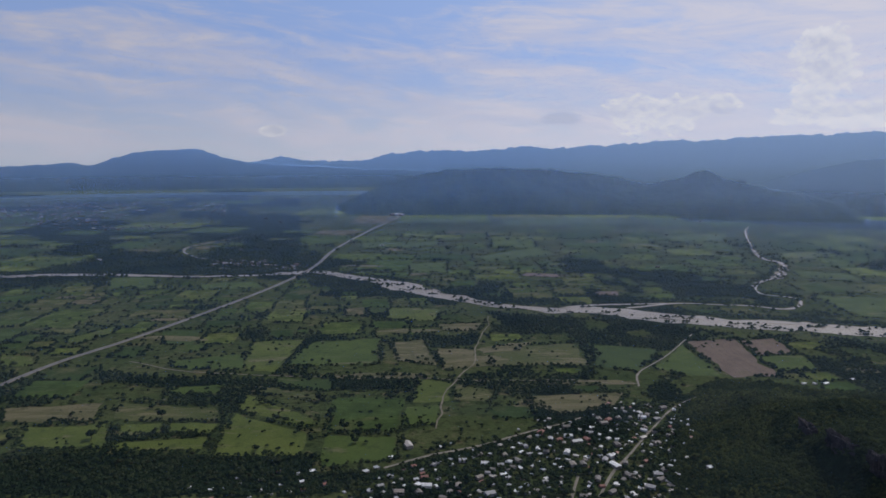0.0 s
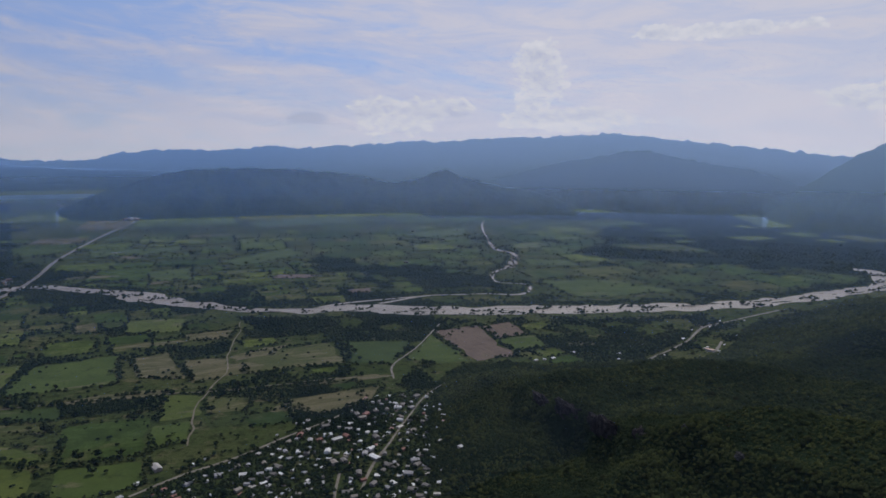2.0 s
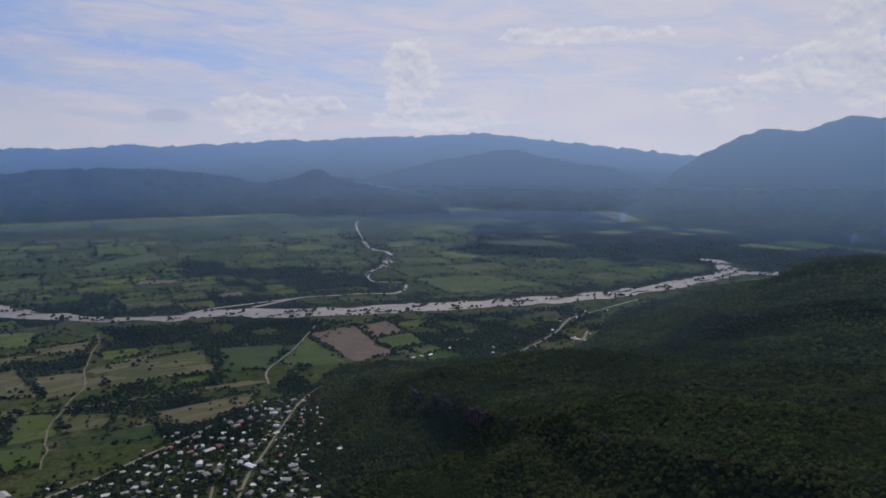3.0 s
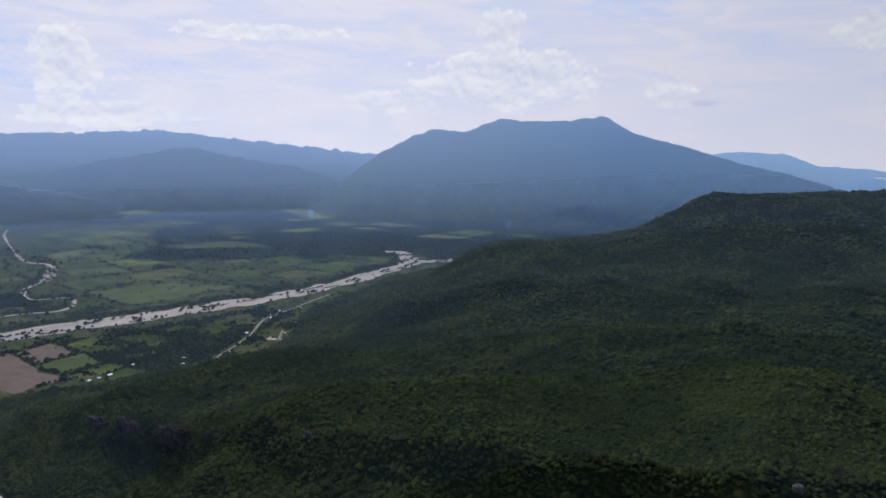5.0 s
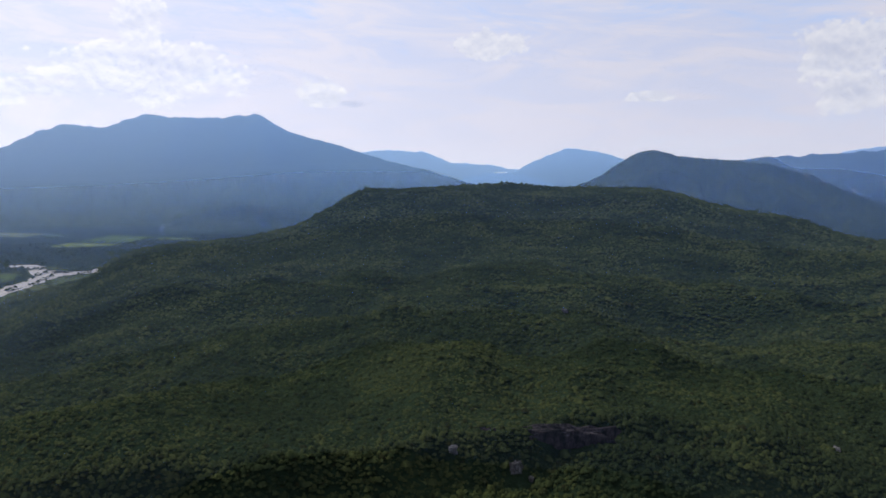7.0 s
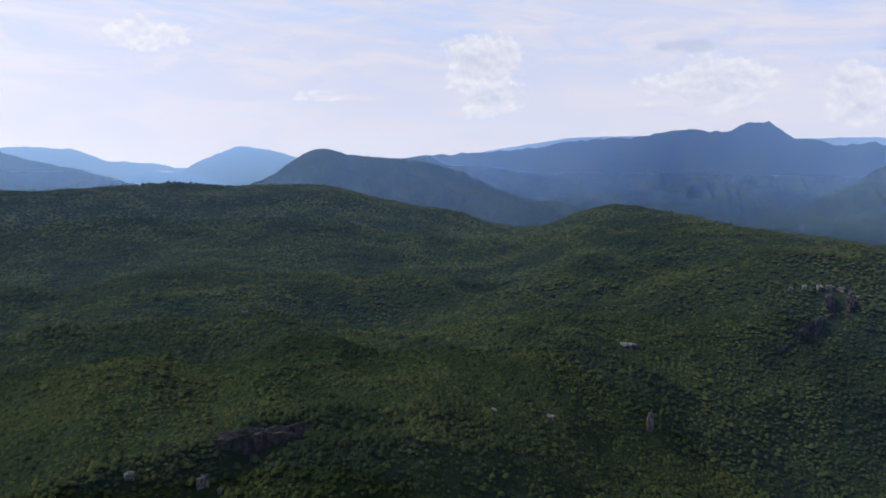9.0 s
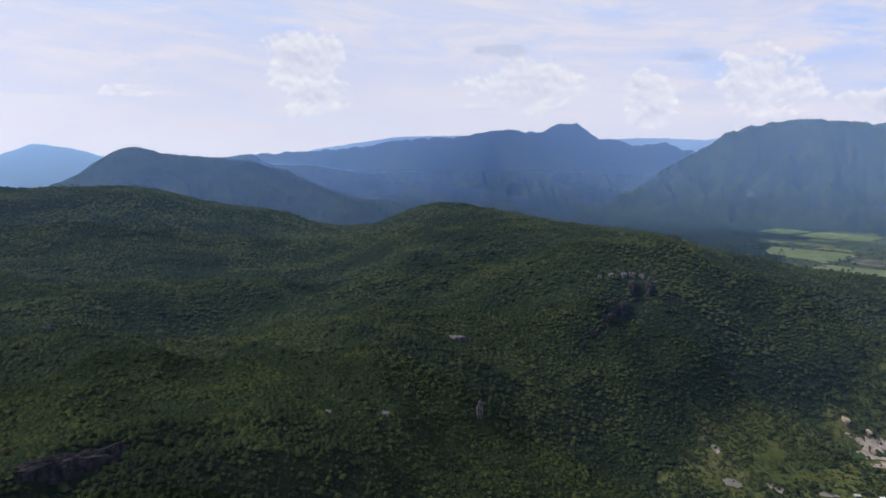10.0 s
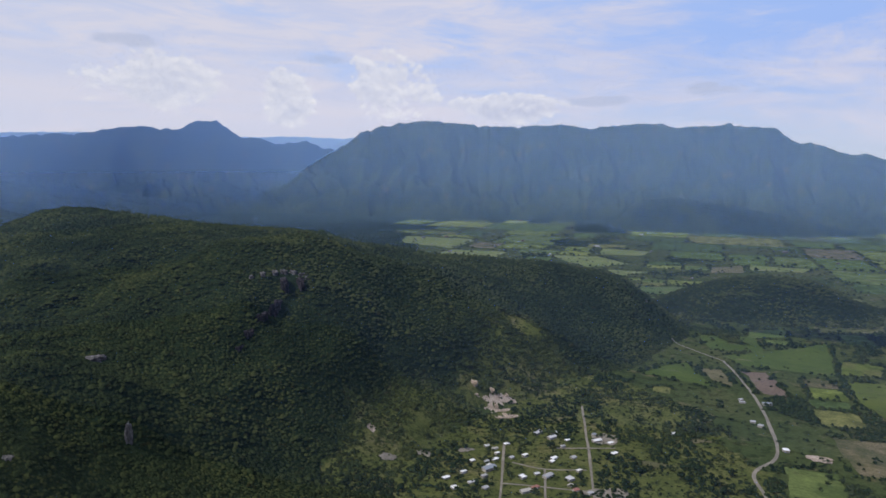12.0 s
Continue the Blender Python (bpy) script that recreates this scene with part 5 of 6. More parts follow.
def scatter(r0, r1, a0, a1, spacing):
    """Jittered places, as even as trees in a wood, in a ring sector of the plan (bearings in degrees)."""
    n = int(2 * r1 / spacing) + 2
    gx, gy = np.meshgrid((np.arange(n) - n / 2) * spacing, (np.arange(n) - n / 2) * spacing)
    x = (gx + rng.uniform(-0.5, 0.5, gx.shape) * spacing).ravel()
    y = (gy + rng.uniform(-0.5, 0.5, gx.shape) * spacing).ravel()
    r, a = np.hypot(x, y), np.degrees(np.arctan2(x, y)) % 360
    ok = (r >= r0) & (r < r1) & ((a - a0) % 360 < (a1 - a0))
    return x[ok], y[ok]


def grow(name, label, x, y, low, high, clumps, mat, tall=0.66):
    size = rng.uniform(low, high, len(x)) * (1 + 0.6 * (rng.random(len(x)) > 0.95))
    ob = new(name, crown_mesh(name, surface(x, y, -0.4), size, clumps, mat, tall))
    return tagged(ob, label, "trees", kind="stuff")


# bare rock faces where no trees stand: centre, half sizes
BARE = [(432, -25, 4, 20), (588, -640, 9, 34), (602, -682, 10, 16), (622, -690, 10, 22), (494, -360, 5, 5), (632, -430, 8, 9), (416, 5, 5, 9), (346, 596, 5, 28),
        (397, -794, 14, 15), (376, -812, 13, 14), (360, -795, 15, 14), (340, -780, 9, 9), (433, -613, 7, 11), (342, -664, 9, 9)]


def cleared(x, y):
    out = np.zeros(len(x), bool)
    for cx, cy, rx, ry in BARE:
        out |= ((x - cx) / rx) ** 2 + ((y - cy) / ry) ** 2 < 1
    return out


for r0, r1, spacing, low, high, clumps in ((280, 620, 2.75, 2.4, 4.5, 1), (620, 900, 3.6, 3.3, 5.7, 1), (900, 1350, 4.8, 4.4, 7.2, 0), (1350, 1900, 6.6, 6.0, 9.4, 0)):
    x, y = scatter(r0, r1, 14, 192, spacing)
    h = hill(x, y)
    cov = cover_at(x, y)
    ok = (h > 1.5) & ~cleared(x, y) & (cov != 3) & (cov != 4) & ((cov != 5) | (rng.random(len(x)) < 0.12 + 0.75 * (fbm(x / 45, y / 45, 4, 88) < 0.60)))
    grow("hill_forest", "dense dark green dry forest covering the hills", x[ok], y[ok], low, high, clumps, M_FOREST, 0.54)


# thicker growth on the steep scarp
y = rng.uniform(-200, 860, 9000)
x = crest_line(y) - rng.uniform(-6, 48, len(y))
ok = (hill(x, y) > 1.5) & ~cleared(x, y)
grow("scarp_forest", "dark forest clinging to the steep scarp", x[ok], y[ok], 2.6, 5.0, 1, M_FOREST)


def beside_field(x, y, pad):
    near = np.zeros(len(x), bool)
    for dx, dy in ((pad, 0), (-pad, 0), (0, pad), (0, -pad)):
        near |= cover_at(x + dx, y + dy) == 1
    return near


for r0, r1, spacing, low, high, clumps in ((560, 1000, 4.6, 3.4, 6.6, 2), (1000, 1500, 6.0, 4.6, 7.4, 1), (1500, 2300, 8.0, 6.5, 9.5, 0), (2300, 2950, 13, 9, 12, 0)):
    for a0, a1 in ((-40, 75), (118, 200)):
        x, y = scatter(r0, r1, a0, a1, spacing)
        cov, h0 = cover_at(x, y), hill(x, y)
        dice = rng.random(len(x))
        copse, hedge = fbm(x / 110, y / 110, 4, 61), fbm(x / 45, y / 45, 3, 62)
        floor_ok = (h0 <= 1.5) & (cov == 0)
        ok = floor_ok & wooded(x, y) & (dice < 0.85)
        ok |= floor_ok & ((copse < (0.41 if r0 < 1400 else 0.30)) | (dice < 0.05))
        ok |= floor_ok & beside_field(x, y, 8) & (hedge < 0.64) & (dice < (0.85 if r0 < 1400 else 0.55))
        ok |= (cover_at(x, y - 18) == 2) | (cover_at(x - 10, y - 30) == 2)
        ok &= ~((cover_at(x, y + 16) == 2) | (cover_at(x, y + 30) == 2)) | (dice < 0.12) | ((x < -150) & (hedge < 0.5))
        ok &= (cov == 0)
        ok |= (h0 <= 1.5) & (cov == 1) & (dice < (0.03 if r0 < 1200 else 0.010) * (fbm(x / 140, y / 140, 3, 77) > 0.48) + 0.004)
        ok |= (cov == 2) & (dice < 0.55) & (fbm(x / 38, y / 16, 3, 64) > 0.61)
        ok |= (cov == 4) & (dice < 0.8)
        ok |= (cov == 5) & (h0 <= 1.5) & (((fbm(x / 45, y / 45, 4, 88) < 0.47) & (dice < 0.75)) | (dice < 0.06))
        ok |= (cov == 2) & (x > 560) & (y > 1480) & (dice < 0.3)
        ok &= ~cleared(x, y)
        grow("valley_trees", "hedgerow trees and woods between the fields", x[ok], y[ok], low, high, clumps, M_WOOD)


# low shrubs on the open slopes round the village
x, y = scatter(500, 1100, 140, 182, 4.2)
cov = cover_at(x, y)
ok = (cov == 5) & ~cleared(x, y) & (rng.random(len(x)) < 0.16 + 0.5 * (fbm(x / 24, y / 24, 3, 89) > 0.56))
grow("shrubs", "scattered green shrubs on the open slope", x[ok], y[ok], 1.4, 4.2, 2, M_FOREST)


# ---- houses ----
def box(bm, x0, y0, z0, x1, y1, z1):
    v = [bm.verts.new(p) for p in ((x0, y0, z0), (x1, y0, z0), (x1, y1, z0), (x0, y1, z0), (x0, y0, z1), (x1, y0, z1), (x1, y1, z1), (x0, y1, z1))]
    for q in ((0, 3, 2, 1), (4, 5, 6, 7), (0, 1, 5, 4), (1, 2, 6, 5), (2, 3, 7, 6), (3, 0, 4, 7)):
        bm.faces.new([v[i] for i in q])


def gable(bm, w, d, z, rise, over=0.5, thick=0.18):
    """A pitched sheet roof with its own thickness."""
    top = [(-w / 2 - over, -d / 2 - over, z), (-w / 2 - over, 0, z + rise), (-w / 2 - over, d / 2 + over, z),
           (w / 2 + over, -d / 2 - over, z), (w / 2 + over, 0, z + rise), (w / 2 + over, d / 2 + over, z)]
    up = [bm.verts.new((x, y, q + thick)) for x, y, q in top]
    dn = [bm.verts.new(p) for p in top]
    for a, b in ((0, 1), (1, 2)):
        bm.faces.new([up[a], up[a + 3], up[b + 3], up[b]])
        bm.faces.new([dn[b], dn[b + 3], dn[a + 3], dn[a]])
        bm.faces.new([up[a], up[b], dn[b], dn[a]])
        bm.faces.new([up[b + 3], up[a + 3], dn[a + 3], dn[b + 3]])
    bm.faces.new([up[0], dn[0], dn[3], up[3]])
    bm.faces.new([up[5], dn[5], dn[2], up[2]])


def house(kind):
    root = tagged(new("house"), "small village house with a sheet roof", "house", "village houses")
    w, d, h = ((9, 7, 2.9), (13, 7.5, 3.1), (8, 8, 3.0), (7, 5, 2.7), (18, 9, 4.2))[kind]
    bm = bmesh.new()
    box(bm, -w / 2, -d / 2, -1.0, w / 2, d / 2, h)
    part("wall", bm, M_WALL, root)
    bm = bmesh.new()
    if kind in (0, 1, 4):
        gable(bm, w, d, h, 0.9 if kind != 4 else 1.6)
    elif kind == 2:
        box(bm, -w / 2 - 0.3, -d / 2 - 0.3, h, w / 2 + 0.3, d / 2 + 0.3, h + 0.25)
    else:
        v = [bm.verts.new(p) for p in ((-w / 2 - 0.4, -d / 2 - 0.4, h), (w / 2 + 0.4, -d / 2 - 0.4, h), (w / 2 + 0.4, d / 2 + 0.4, h + 0.7), (-w / 2 - 0.4, d / 2 + 0.4, h + 0.7))]
        t = [bm.verts.new(q.co + Vector((0, 0, 0.15))) for q in v]
        bm.faces.new(t)
        bm.faces.new(v[::-1])
        for i in range(4):
            bm.faces.new([v[i], v[(i + 1) % 4], t[(i + 1) % 4], t[i]])
    part("roof", bm, M_ROOF, root, "weathered metal or concrete roof")
    bm = bmesh.new()
    box(bm, -0.6, -d / 2 - 0.06, 0, 0.6, -d / 2 + 0.05, 2.1)
    part("door", bm, M_TRUNK, root, "dark wooden door")
    for s in (-1, 1):
        bm = bmesh.new()
        box(bm, s * w * 0.3 - 0.6, -d / 2 - 0.05, 1.0, s * w * 0.3 + 0.6, -d / 2 + 0.05, 2.0)
        part("window", bm, M_TRUNK, root, "dark window opening")
    return root


HOUSES = [house(k) for k in range(5)]
first_use = [True] * 5
TAKEN = []


def put_house(x, y, turn_deg, kind, scale=1.0):
    if any((x - a) ** 2 + (y - b) ** 2 < 72 for a, b in TAKEN):
        return
    TAKEN.append((x, y))
    p = surface(np.array([x]), np.array([y]))[0]
    m = pose(*p, 0, 0, turn_deg) @ Matrix.Diagonal((scale, scale, scale, 1))
    if first_use[kind]:
        first_use[kind] = False
        HOUSES[kind].matrix_basis = m
    else:
        copy_thing(HOUSES[kind], m)


hr = random.Random(4)


def settle(points, width, spacing, chance, turn_deg=None):
    """Houses on both sides of a street."""
    p = smooth_line(points, spacing)[:, :2]
    for a, b in zip(p, p[1:]):
        t = math.degrees(math.atan2(b[1] - a[1], b[0] - a[0]))
        n = np.array([-(b - a)[1], (b - a)[0]]) / np.hypot(*(b - a))
        for s in (-1, 1):
            for row in range(int(width // 13)):
                if hr.random() < chance:
                    q = a + n * s * (10 + 13 * row + hr.uniform(-3, 3)) + (b - a) * hr.uniform(-0.3, 0.3)
                    if cover_at(q[0], q[1]) != 3 and hill(q[0], q[1]) < 12:
                        put_house(q[0], q[1], t + hr.choice((0, 90, 180)) + hr.uniform(-8, 8), hr.choice((0, 0, 1, 2, 2, 3, 3)), hr.uniform(0.5, 0.9))


settle([(120, 570), (152, 644), (178, 697), (203, 736), (249, 808), (300, 883)], 80, 12.5, 0.46)
settle([(-100, 560), (0, 655), (70, 720), (140, 790), (180, 850)], 64, 12.5, 0.46)
settle([(-120, 640), (-62, 700), (-14, 730), (43, 757)], 30, 18, 0.5)
settle([(570, 870), (652, 915), (676, 933)], 34, 20, 0.5)
settle([(820, 925), (895, 985)], 20, 20, 0.4)
settle([(700, 930), (824, 996), (937, 1078), (1100, 1120)], 18, 34, 0.35)
settle([(-245, 640), (-180, 668), (-112, 694)], 26, 15, 0.6)
WEST_LANE = [(300, -640, 65, 4, 0.8), (305, -665, 65, 1, 1.0), (297, -622, 60, 3, 1.0), (285, -600, 70, 0, 1.0), (262, -640, 65, 2, 1.0), (240, -655, 70, 4, 0.8), (242, -625, 70, 1, 1.1), (218, -660, 65, 2, 1.1),
    (205, -640, 60, 0, 1.0), (250, -700, 65, 1, 1.0), (272, -752, 65, 4, 0.75), (254, -755, 65, 1, 0.8), (232, -712, 65, 0, 1.0), (196, -745, 60, 1, 1.0), (190, -640, 60, 3, 1.0), (320, -620, 65, 3, 1.0)]
EAST_LANE = [(325, -650, 65, 0, 0.9), (280, -690, 65, 3, 1.0), (92, -995, 20, 1, 1.0), (62, -1003, 20, 4, 0.8), (72, -925, 20, 0, 1.0), (30, -850, 20, 2, 1.0), (330, -600, 60, 1, 1.0), (312, -585, 60, 2, 0.9),
    (328, -693, 50, 0, 0.9), (317, -691, 57, 1, 0.9), (310, -655, 64, 3, 0.9), (304, -648, 71, 0, 0.9), (292, -757, 78, 4, 0.75), (275, -768, 55, 1, 0.9), (252, -734, 62, 3, 0.9), (249, -691, 69, 0, 0.9)]
UPPER_LANE = [(236, -652, 76, 2, 0.9), (252, -655, 53, 0, 0.9), (303, -604, 60, 1, 0.9), (216, -683, 67, 3, 0.9), (232, -786, 74, 0, 0.9), (223, -769, 51, 4, 0.75), (311, -709, 58, 1, 0.9), (309, -680, 65, 3, 0.9),
    (291, -678, 72, 0, 0.9), (62, -915, 79, 2, 0.9), (95, -1005, 56, 0, 0.9), (208, -772, 63, 1, 0.9), (151, -835, 70, 3, 0.9), (213, -647, 77, 0, 0.9), (247, -613, 54, 4, 0.75), (300, -619, 61, 1, 0.9)]
RIVERSIDE = [(605, 1005, 25, 0, 1.00), (675, 974, 25, 1, 0.94), (548, 930, 115, 1, 0.97), (591, 891, 115, 4, 0.87), (594, 877, 20, 1, 1.08), (650, 908, 110, 1, 0.91), (585, 920, 25, 0, 0.90), (834, 951, 110, 1, 0.99), (833, 939, 115, 4, 0.97), (829, 916, 25, 0, 0.91), (950, 1002, 25, 1, 1.07),
    (935, 1085, 115, 0, 0.95), (652, 943, 20, 3, 1.02), (524, 986, 20, 1, 0.89), (540, 986, 115, 0, 0.86), (556, 986, 20, 1, 1.06), (574, 935, 35, 2, 0.97), (574, 886, 110, 0, 1.03), (744, 1012, 110, 1, 0.95), (714, 1004, 115, 0, 0.96), (838, 1015, 25, 3, 1.07)]
TOWN_SHEDS = [(155, 775, 20, 4, 0.86), (164, 762, 110, 1, 0.90), (-39, 763, 110, 4, 1.04), (219, 615, 35, 4, 0.96), (187, 649, 110, 1, 0.99), (139, 649, 115, 4, 1.00), (184, 712, 115, 4, 0.91), (181, 738, 35, 1, 1.02), (268, 667, 20, 1, 1.06), (289, 839, 115, 1, 1.02), (283, 813, 25, 1, 1.02),
    (235, 788, 35, 1, 1.09), (221, 663, 115, 1, 0.99), (124, 764, 25, 1, 1.01), (106, 748, 115, 1, 0.92), (127, 715, 20, 4, 0.87), (83, 707, 110, 1, 0.87), (63, 692, 20, 1, 0.95)]
for x, y, t, k, s in WEST_LANE + EAST_LANE + UPPER_LANE + RIVERSIDE + TOWN_SHEDS:
    put_house(x, y, t, k, s)


# ---- rocks and bare ground ----
def rock(label, x, y, wide, tall, deep, turn_deg, seed, sink=0.25, mat=None, top=None, cracks=0.18):
    """A weathered outcrop: a blocky lump, split by upright cracks."""
    bm = bmesh.new()
    bmesh.ops.create_icosphere(bm, subdivisions=4, radius=1.0)
    for v in bm.verts:
        c = v.co
        boxy = max(abs(c.x), abs(c.y), abs(c.z)) ** 0.55
        p = Vector((c.x * 2.2 + seed, c.y * 2.2, c.z * 0.9))
        crack = abs(noise.noise(Vector((c.x * 5 + seed * 3, c.y * 5, c.z * 0.6)))) ** 0.5
        k = (0.8 + 0.35 * noise.fractal(p, 1.0, 2.0, 4) - cracks * (1 - crack)) / boxy
        v.co = Vector((c.x * k * wide / 2, c.y * k * deep / 2, c.z * k * tall / 2))
    me = bpy.data.meshes.new("rock")
    bm.to_mesh(me)
    bm.free()
    me.materials.append(mat or M_ROCK)
    ob = new("rock", me)
    p = surface(np.array([x]), np.array([y]))[0]
    ob.matrix_basis = pose(p[0], p[1], p[2] + tall * (0.5 - sink) if top is None else top - tall / 2, 0, 0, turn_deg)
    return tagged(ob, label, "rock", "rock outcrops")


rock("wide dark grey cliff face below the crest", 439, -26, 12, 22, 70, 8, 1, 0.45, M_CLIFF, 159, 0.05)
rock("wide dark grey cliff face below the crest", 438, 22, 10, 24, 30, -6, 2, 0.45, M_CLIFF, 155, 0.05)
rock("pale boulder among the trees", 420, 7, 8, 11, 11, 30, 3, 0.2)
rock("pale boulder among the trees", 416, -2, 4, 6, 5, 60, 4)
rock("small pale boulder in the forest", 422, 47, 6, 7, 8, 10, 5)
rock("upright rock pinnacle on the wooded slope", 498, -360, 7, 26, 8, 20, 6, 0.2)
rock("low flat rock ledge in the forest", 640, -430, 24, 9, 14, 55, 7)
for k, (x, y, w, h, d) in enumerate(((646, -655, 8, 7, 9), (638, -668, 9, 8, 12), (631, -682, 8, 9, 12), (626, -694, 10, 9, 12), (619, -704, 8, 8, 12), (608, -708, 9, 7, 10), (597, -708, 8, 7, 10))):
    rock("pale rock crown on a wooded knob", x, y, w, h, d, 40 + 13 * k, 40 + k, 0.2)
for k, (x, y, w, h, d, t) in enumerate(((606, -672, 14, 30, 34, 40), (594, -690, 12, 26, 26, 60), (592, -640, 12, 26, 34, 20), (586, -610, 10, 18, 26, 12), (580, -584, 8, 13, 22, 8), (576, -562, 7, 9, 16, 8))):
    rock("dark rock rib running down the slope", x, y, w, h, d, t, 50 + k, 0.45, M_CLIFF)
rock("small rock ledge in the forest", 479, -253, 9, 5, 8, 30, 13)
rock("small rock ledge in the forest", 478, -204, 6, 5, 7, 75, 14)
rock("small pale boulder in the forest", 855, -41, 8, 9, 9, 15, 15)
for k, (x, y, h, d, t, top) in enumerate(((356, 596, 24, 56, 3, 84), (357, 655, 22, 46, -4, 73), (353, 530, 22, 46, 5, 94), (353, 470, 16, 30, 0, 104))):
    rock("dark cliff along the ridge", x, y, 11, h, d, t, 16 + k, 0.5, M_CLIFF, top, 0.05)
rock("small pale boulder on the ridge", 352, 362, 7, 7, 9, 45, 19)
rock("small pale boulder on the ridge", 353, 420, 6, 6, 6, 10, 20)


def bare_patch(name, label, category, cx, cy, rx, ry, turn_deg, mat, up=0.45, seed=0):
    """A ragged patch of bare ground that follows the slope."""
    a = np.arange(28) * 2 * np.pi / 28
    edge = 0.45 + 1.1 * fbm(np.cos(a) * 2.2 + 3.7 * seed, np.sin(a) * 2.2 + 3.7 * seed, 4, 90)
    c, s = math.cos(radians(turn_deg)), math.sin(radians(turn_deg))
    rings = np.array([0.02, 0.35, 0.7, 1.0])[:, None] * edge
    u, v = rings * np.cos(a) * rx, rings * np.sin(a) * ry
    ob = new(name, mesh_of(name, surface(cx + u * c - v * s, cy + u * s + v * c, up).reshape(-1, 3), grid_faces(4, 28, True), mat, True))
    return tagged(ob, label, category, kind="structure")


for k, (x, y, rx, ry, t) in enumerate(((402, -802, 16, 9, 60), (380, -820, 17, 9, 50), (364, -836, 10, 6, 40), (366, -803, 18, 8, 45), (345, -788, 15, 7, 40), (372, -812, 10, 12, 10))):
    bare_patch("quarry", "pale quarry cut into the foot of the hill", "quarry", x, y, rx, ry, t, M_QUARRY, 0.8, k)
for k, (x, y, w, h, d, t) in enumerate(((405, -810, 20, 12, 7, -28), (386, -826, 18, 9, 6, -36), (370, -840, 12, 6, 5, -40), (372, -809, 20, 8, 5, -42), (350, -793, 16, 6, 5, -40), (395, -800, 7, 5, 6, 20))):
    rock("pale cut rock face of the quarry", x, y, w, h, d, t, 31 + k, 0.5, M_QUARRY)
for k, (x, y, rx, ry, t, mat) in enumerate(((437, -622, 5, 8, 20, M_QUARRY), (345, -671, 9, 6, 30, M_DIRT), (217, -780, 15, 17, 20, M_DIRT), (178, -648, 20, 12, 40, M_DIRT), (-4, -844, 12, 9, 0, M_QUARRY),
                                            (380, -640, 9, 7, 0, M_DIRT), (400, -600, 12, 5, 60, M_DIRT), (130, -900, 14, 9, 0, M_STUBBLE), (120, -830, 15, 7, 30, M_STUBBLE), (150, -740, 16, 6, 10, M_STUBBLE))):
    bare_patch("bare_ground", "patch of bare trampled earth", "bare ground", x, y, rx, ry, t, mat, 1.0, k + 9)
for k, (x, y, rx, ry, t) in enumerate(((-560, 2010, 120, 26, 5), (-250, 2060, 60, 20, 0), (-90, 1020, 60, 16, 5), (160, 905, 60, 22, 8), (60, 1100, 40, 30, 0), (110, 1180, 50, 20, 30), (-480, 1230, 60, 16, -10), (650, 1050, 30, 14, 0),
                                       (-60, 1290, 60, 12, 4), (210, 990, 60, 12, 0))):
    bare_patch("bare_ground", "dry bare patch in the pasture", "bare ground", x, y, rx, ry, t, M_STUBBLE, 0.42, k + 30)


for k, (x, y, rx, ry, t) in enumerate(((-600, 2090, 62, 22, 4), (-540, 2075, 40, 16, -6), (-455, 2010, 30, 14, 20))):
    bare_patch("bare_ground", "bare pinkish earth round the riverside hamlet", "bare ground", x, y, rx, ry, t, M_QUARRY, 0.7, k + 50)


# ---- lone trees ----
def lone_tree(seed, high):
    """A tapered trunk with limbs and a crown of many uneven leaf clumps."""
    r = random.Random(seed)
    root = tagged(new("tree"), "broad dark green tree standing alone on open ground", "tree", "lone trees")
    bm = bmesh.new()

    def limb(a, b, ra, rb):
        axis = (Vector(b) - Vector(a)).normalized()
        side = axis.orthogonal().normalized()
        up = axis.cross(side)
        ring = [[bm.verts.new(Vector(p) + (side * math.cos(t) + up * math.sin(t)) * q) for t in (0, 1.257, 2.513, 3.77, 5.027)] for p, q in ((a, ra), (b, rb))]
        for i in range(5):
            bm.faces.new([ring[0][i], ring[0][(i + 1) % 5], ring[1][(i + 1) % 5], ring[1][i]])

    fork = (r.uniform(-0.2, 0.2), r.uniform(-0.2, 0.2), high * 0.32)
    limb((0, 0, -0.4), fork, 0.32, 0.22)
    tips = []
    for i in range(4):
        t = i * 1.57 + r.uniform(-0.4, 0.4)
        tip = (math.cos(t) * high * 0.28, math.sin(t) * high * 0.28, high * r.uniform(0.5, 0.68))
        limb(fork, tip, 0.17, 0.07)
        tips.append(Vector(tip))
    part("trunk", bm, M_TRUNK, root, "grey-brown trunk with limbs")
    v, f = [], []
    for i in range(26):
        base = r.choice(tips) * 0.8 + Vector((0, 0, high * 0.16))
        c = base + Vector((r.gauss(0, 1), r.gauss(0, 1), r.gauss(0, 0.7))) * high * 0.13
        s = high * r.uniform(0.10, 0.19)
        f.append(ICO_F + len(ICO_V) * i)
        v.append(ICO_V * rng.uniform(0.6, 1.3, (len(ICO_V), 1)) * s * np.array((1.15, 1.15, 0.8)) + np.array(c))
    crown = new("crown", mesh_of("crown", np.concatenate(v), np.concatenate(f), M_WOOD, True))
    crown.parent = root
    tagged(crown, "uneven dark green leafy crown")
    return root


TREES = [lone_tree(k, 7.5 + k) for k in range(4)]
tr = random.Random(21)
placed = 0
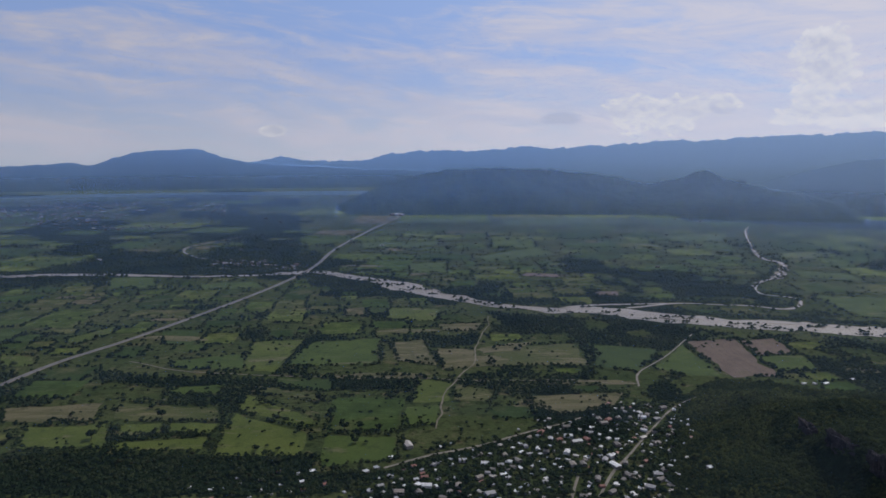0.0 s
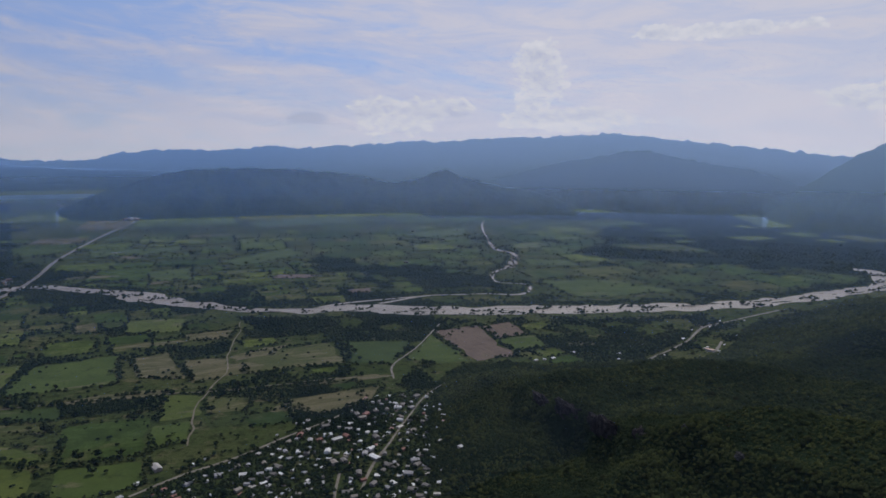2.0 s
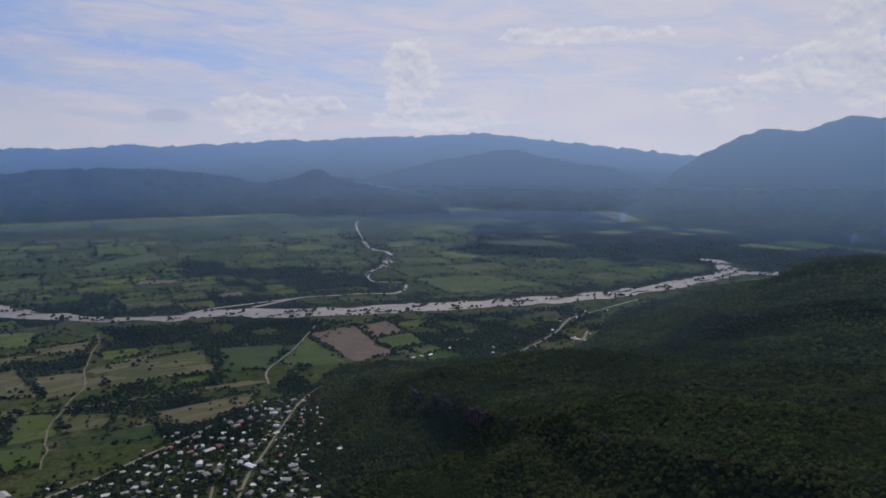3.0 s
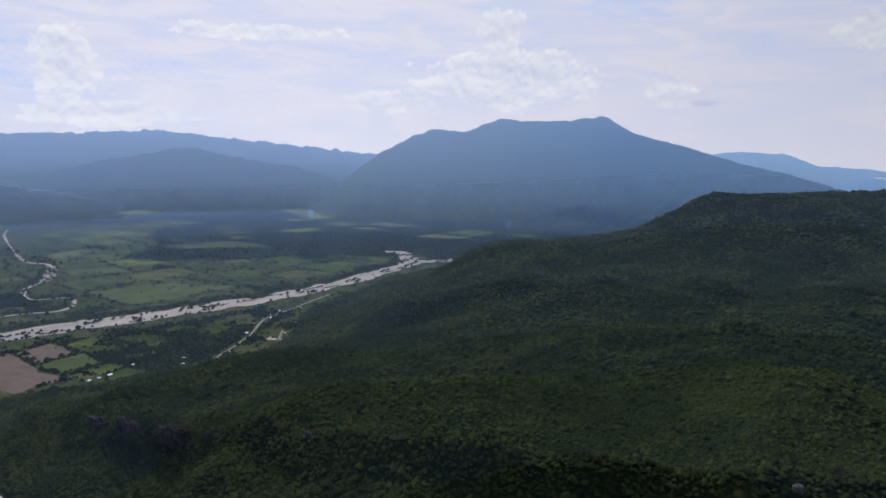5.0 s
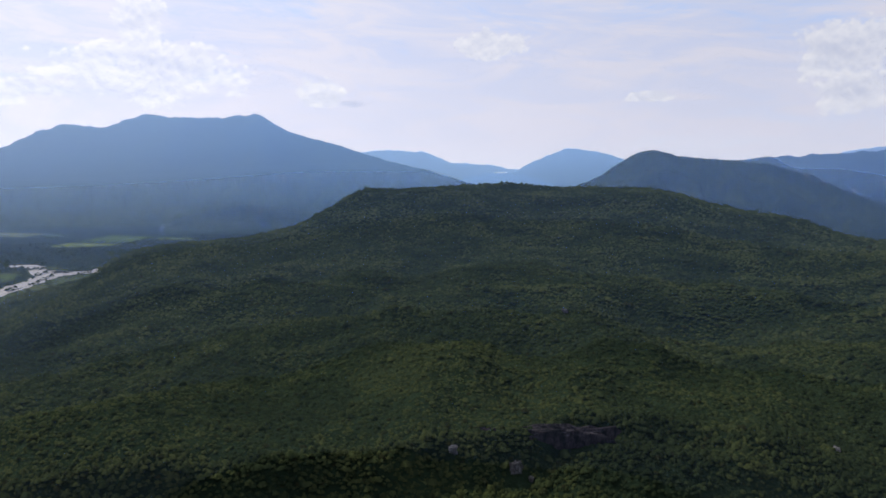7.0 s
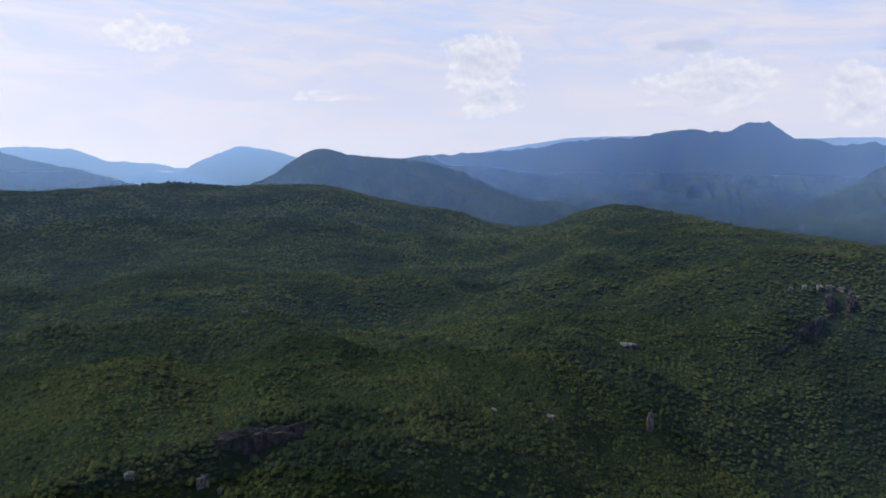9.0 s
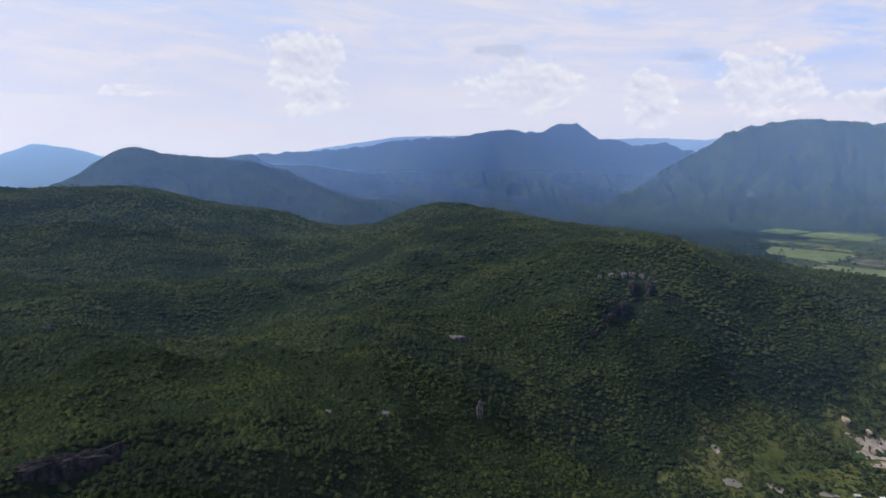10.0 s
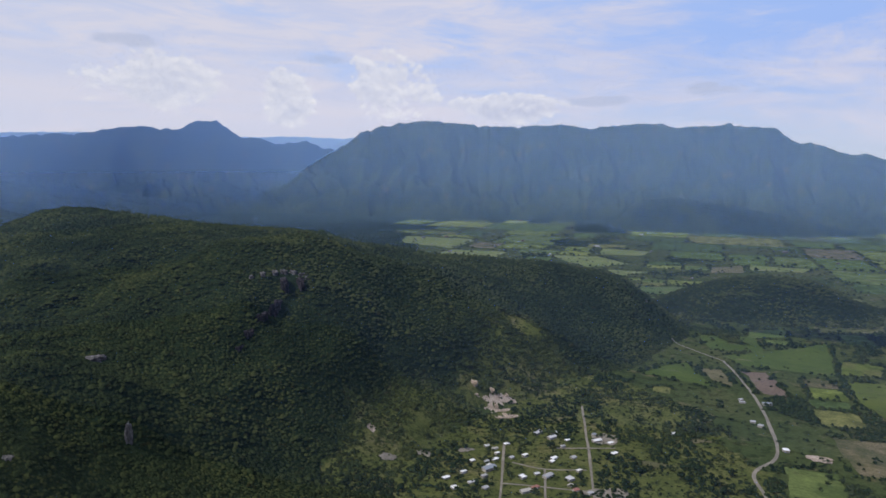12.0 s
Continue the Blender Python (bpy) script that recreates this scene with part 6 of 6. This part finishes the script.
while placed < 80:
    az, r = radians(tr.choice((tr.uniform(-31, 14), tr.uniform(-31, 14), tr.uniform(152, 182)))), tr.uniform(610, 1150)
    x, y = r * math.sin(az), r * math.cos(az)
    if cover_at(x, y) in (1, 5):
        p = surface(np.array([x]), np.array([y]))[0]
        s = tr.uniform(0.75, 1.25)
        m = pose(*p, 0, 0, tr.uniform(0, 360)) @ Matrix.Diagonal((s, s, s * tr.uniform(0.85, 1.1), 1))
        if placed < 4:
            TREES[placed].matrix_basis = m
        else:
            copy_thing(TREES[placed % 4], m)
        placed += 1

# ---- islands in the river ----
mid = smooth_line(RIVER, 14)
ir = random.Random(9)
for k in range(46):
    i = ir.randrange(60, len(mid) - 6)
    if 0.3 < i / len(mid):
        x, y = mid[i][:2]
        t = math.degrees(math.atan2(*(mid[i + 1] - mid[i - 1])[1::-1]))
        wide = np.interp(i / len(mid), np.linspace(0, 1, len(RIVER_W)), RIVER_W)
        off = ir.uniform(-0.38, 0.38) * wide
        bare_patch("river_island", "low overgrown islet in the muddy river", "islet", x - off * math.sin(radians(t)), y + off * math.cos(radians(t)), ir.uniform(8, 34), ir.uniform(2.0, 5.0), t,
                   ir.choice((M_FLOOR, M_FLOOR, M_SAND)), 0.7, k)

# ---- far settlements ----
def far_houses(name, label, spots, size, mat=None):
    """Distant houses, too many and too small to tell apart: boxes with pitched tops in one mesh."""
    v, f = [], []
    base = np.array([(-1, -0.7, 0), (1, -0.7, 0), (1, 0.7, 0), (-1, 0.7, 0), (-1, -0.7, 0.8), (1, -0.7, 0.8), (1, 0.7, 0.8), (-1, 0.7, 0.8), (-1, 0, 1.15), (1, 0, 1.15)], float)
    tri = np.array([(0, 1, 5), (0, 5, 4), (2, 3, 7), (2, 7, 6), (1, 2, 6), (1, 6, 5), (3, 0, 4), (3, 4, 7), (4, 5, 9), (4, 9, 8), (6, 7, 8), (6, 8, 9), (5, 6, 9), (7, 4, 8)])
    for k, (x, y) in enumerate(spots):
        a, s = hr.uniform(0, 3.14), size * hr.uniform(0.6, 1.3)
        c, d = math.cos(a), math.sin(a)
        p = lay(x, y, 1.0 + 0.002 * max(math.hypot(x, y) - 2600, 0))
        q = base * s
        v.append(np.stack([q[:, 0] * c - q[:, 1] * d, q[:, 0] * d + q[:, 1] * c, q[:, 2] * 0.7], -1) + p)
        f.append(tri + 10 * k)
    ob = new(name, mesh_of(name, np.concatenate(v), np.concatenate(f), mat or M_FARTOWN))
    return tagged(ob, label, "town", kind="stuff")


far_houses("distant_town", "distant town of small houses on the plain",
           [(x, y) for x, y in ((hr.uniform(-3000, -1150), hr.uniform(3000, 4700)) for _ in range(1500)) if -0.80 < x / y < -0.31 and float(fbm(x / 300, y / 300, 3, 52)) > 0.47], 5.0)
infill = []
while len(infill) < 165:
    x, y = hr.uniform(-120, 330), hr.uniform(560, 900)
    if in_shape(TOWN, np.array([x]), np.array([y]))[0] and cover_at(x, y) == 4 and all((x - a) ** 2 + (y - b) ** 2 > 64 for a, b in TAKEN + infill):
        infill.append((x, y))
far_houses("town_houses", "crowded small sheds and houses under the town's trees", infill, 4.0, M_SHEDS)
far_houses("roadside_buildings", "pale roadside buildings at the highway junction", [(-236 + hr.uniform(-45, 25), 3790 + hr.uniform(-40, 70)) for _ in range(9)], 11.0)
far_houses("riverside_hamlet", "hamlet of small houses near the bridge", [(hr.uniform(-690, -540), hr.uniform(2060, 2160)) for _ in range(26)] + [(hr.uniform(-480, -420), hr.uniform(1990, 2080)) for _ in range(7)], 6.0)
far_houses("distant_farms", "scattered distant farm buildings", [(hr.uniform(-1200, 1400), hr.uniform(2000, 3600)) for _ in range(24)] + [(hr.uniform(-500, 1500), hr.uniform(-3300, -1800)) for _ in range(24)], 6.0)
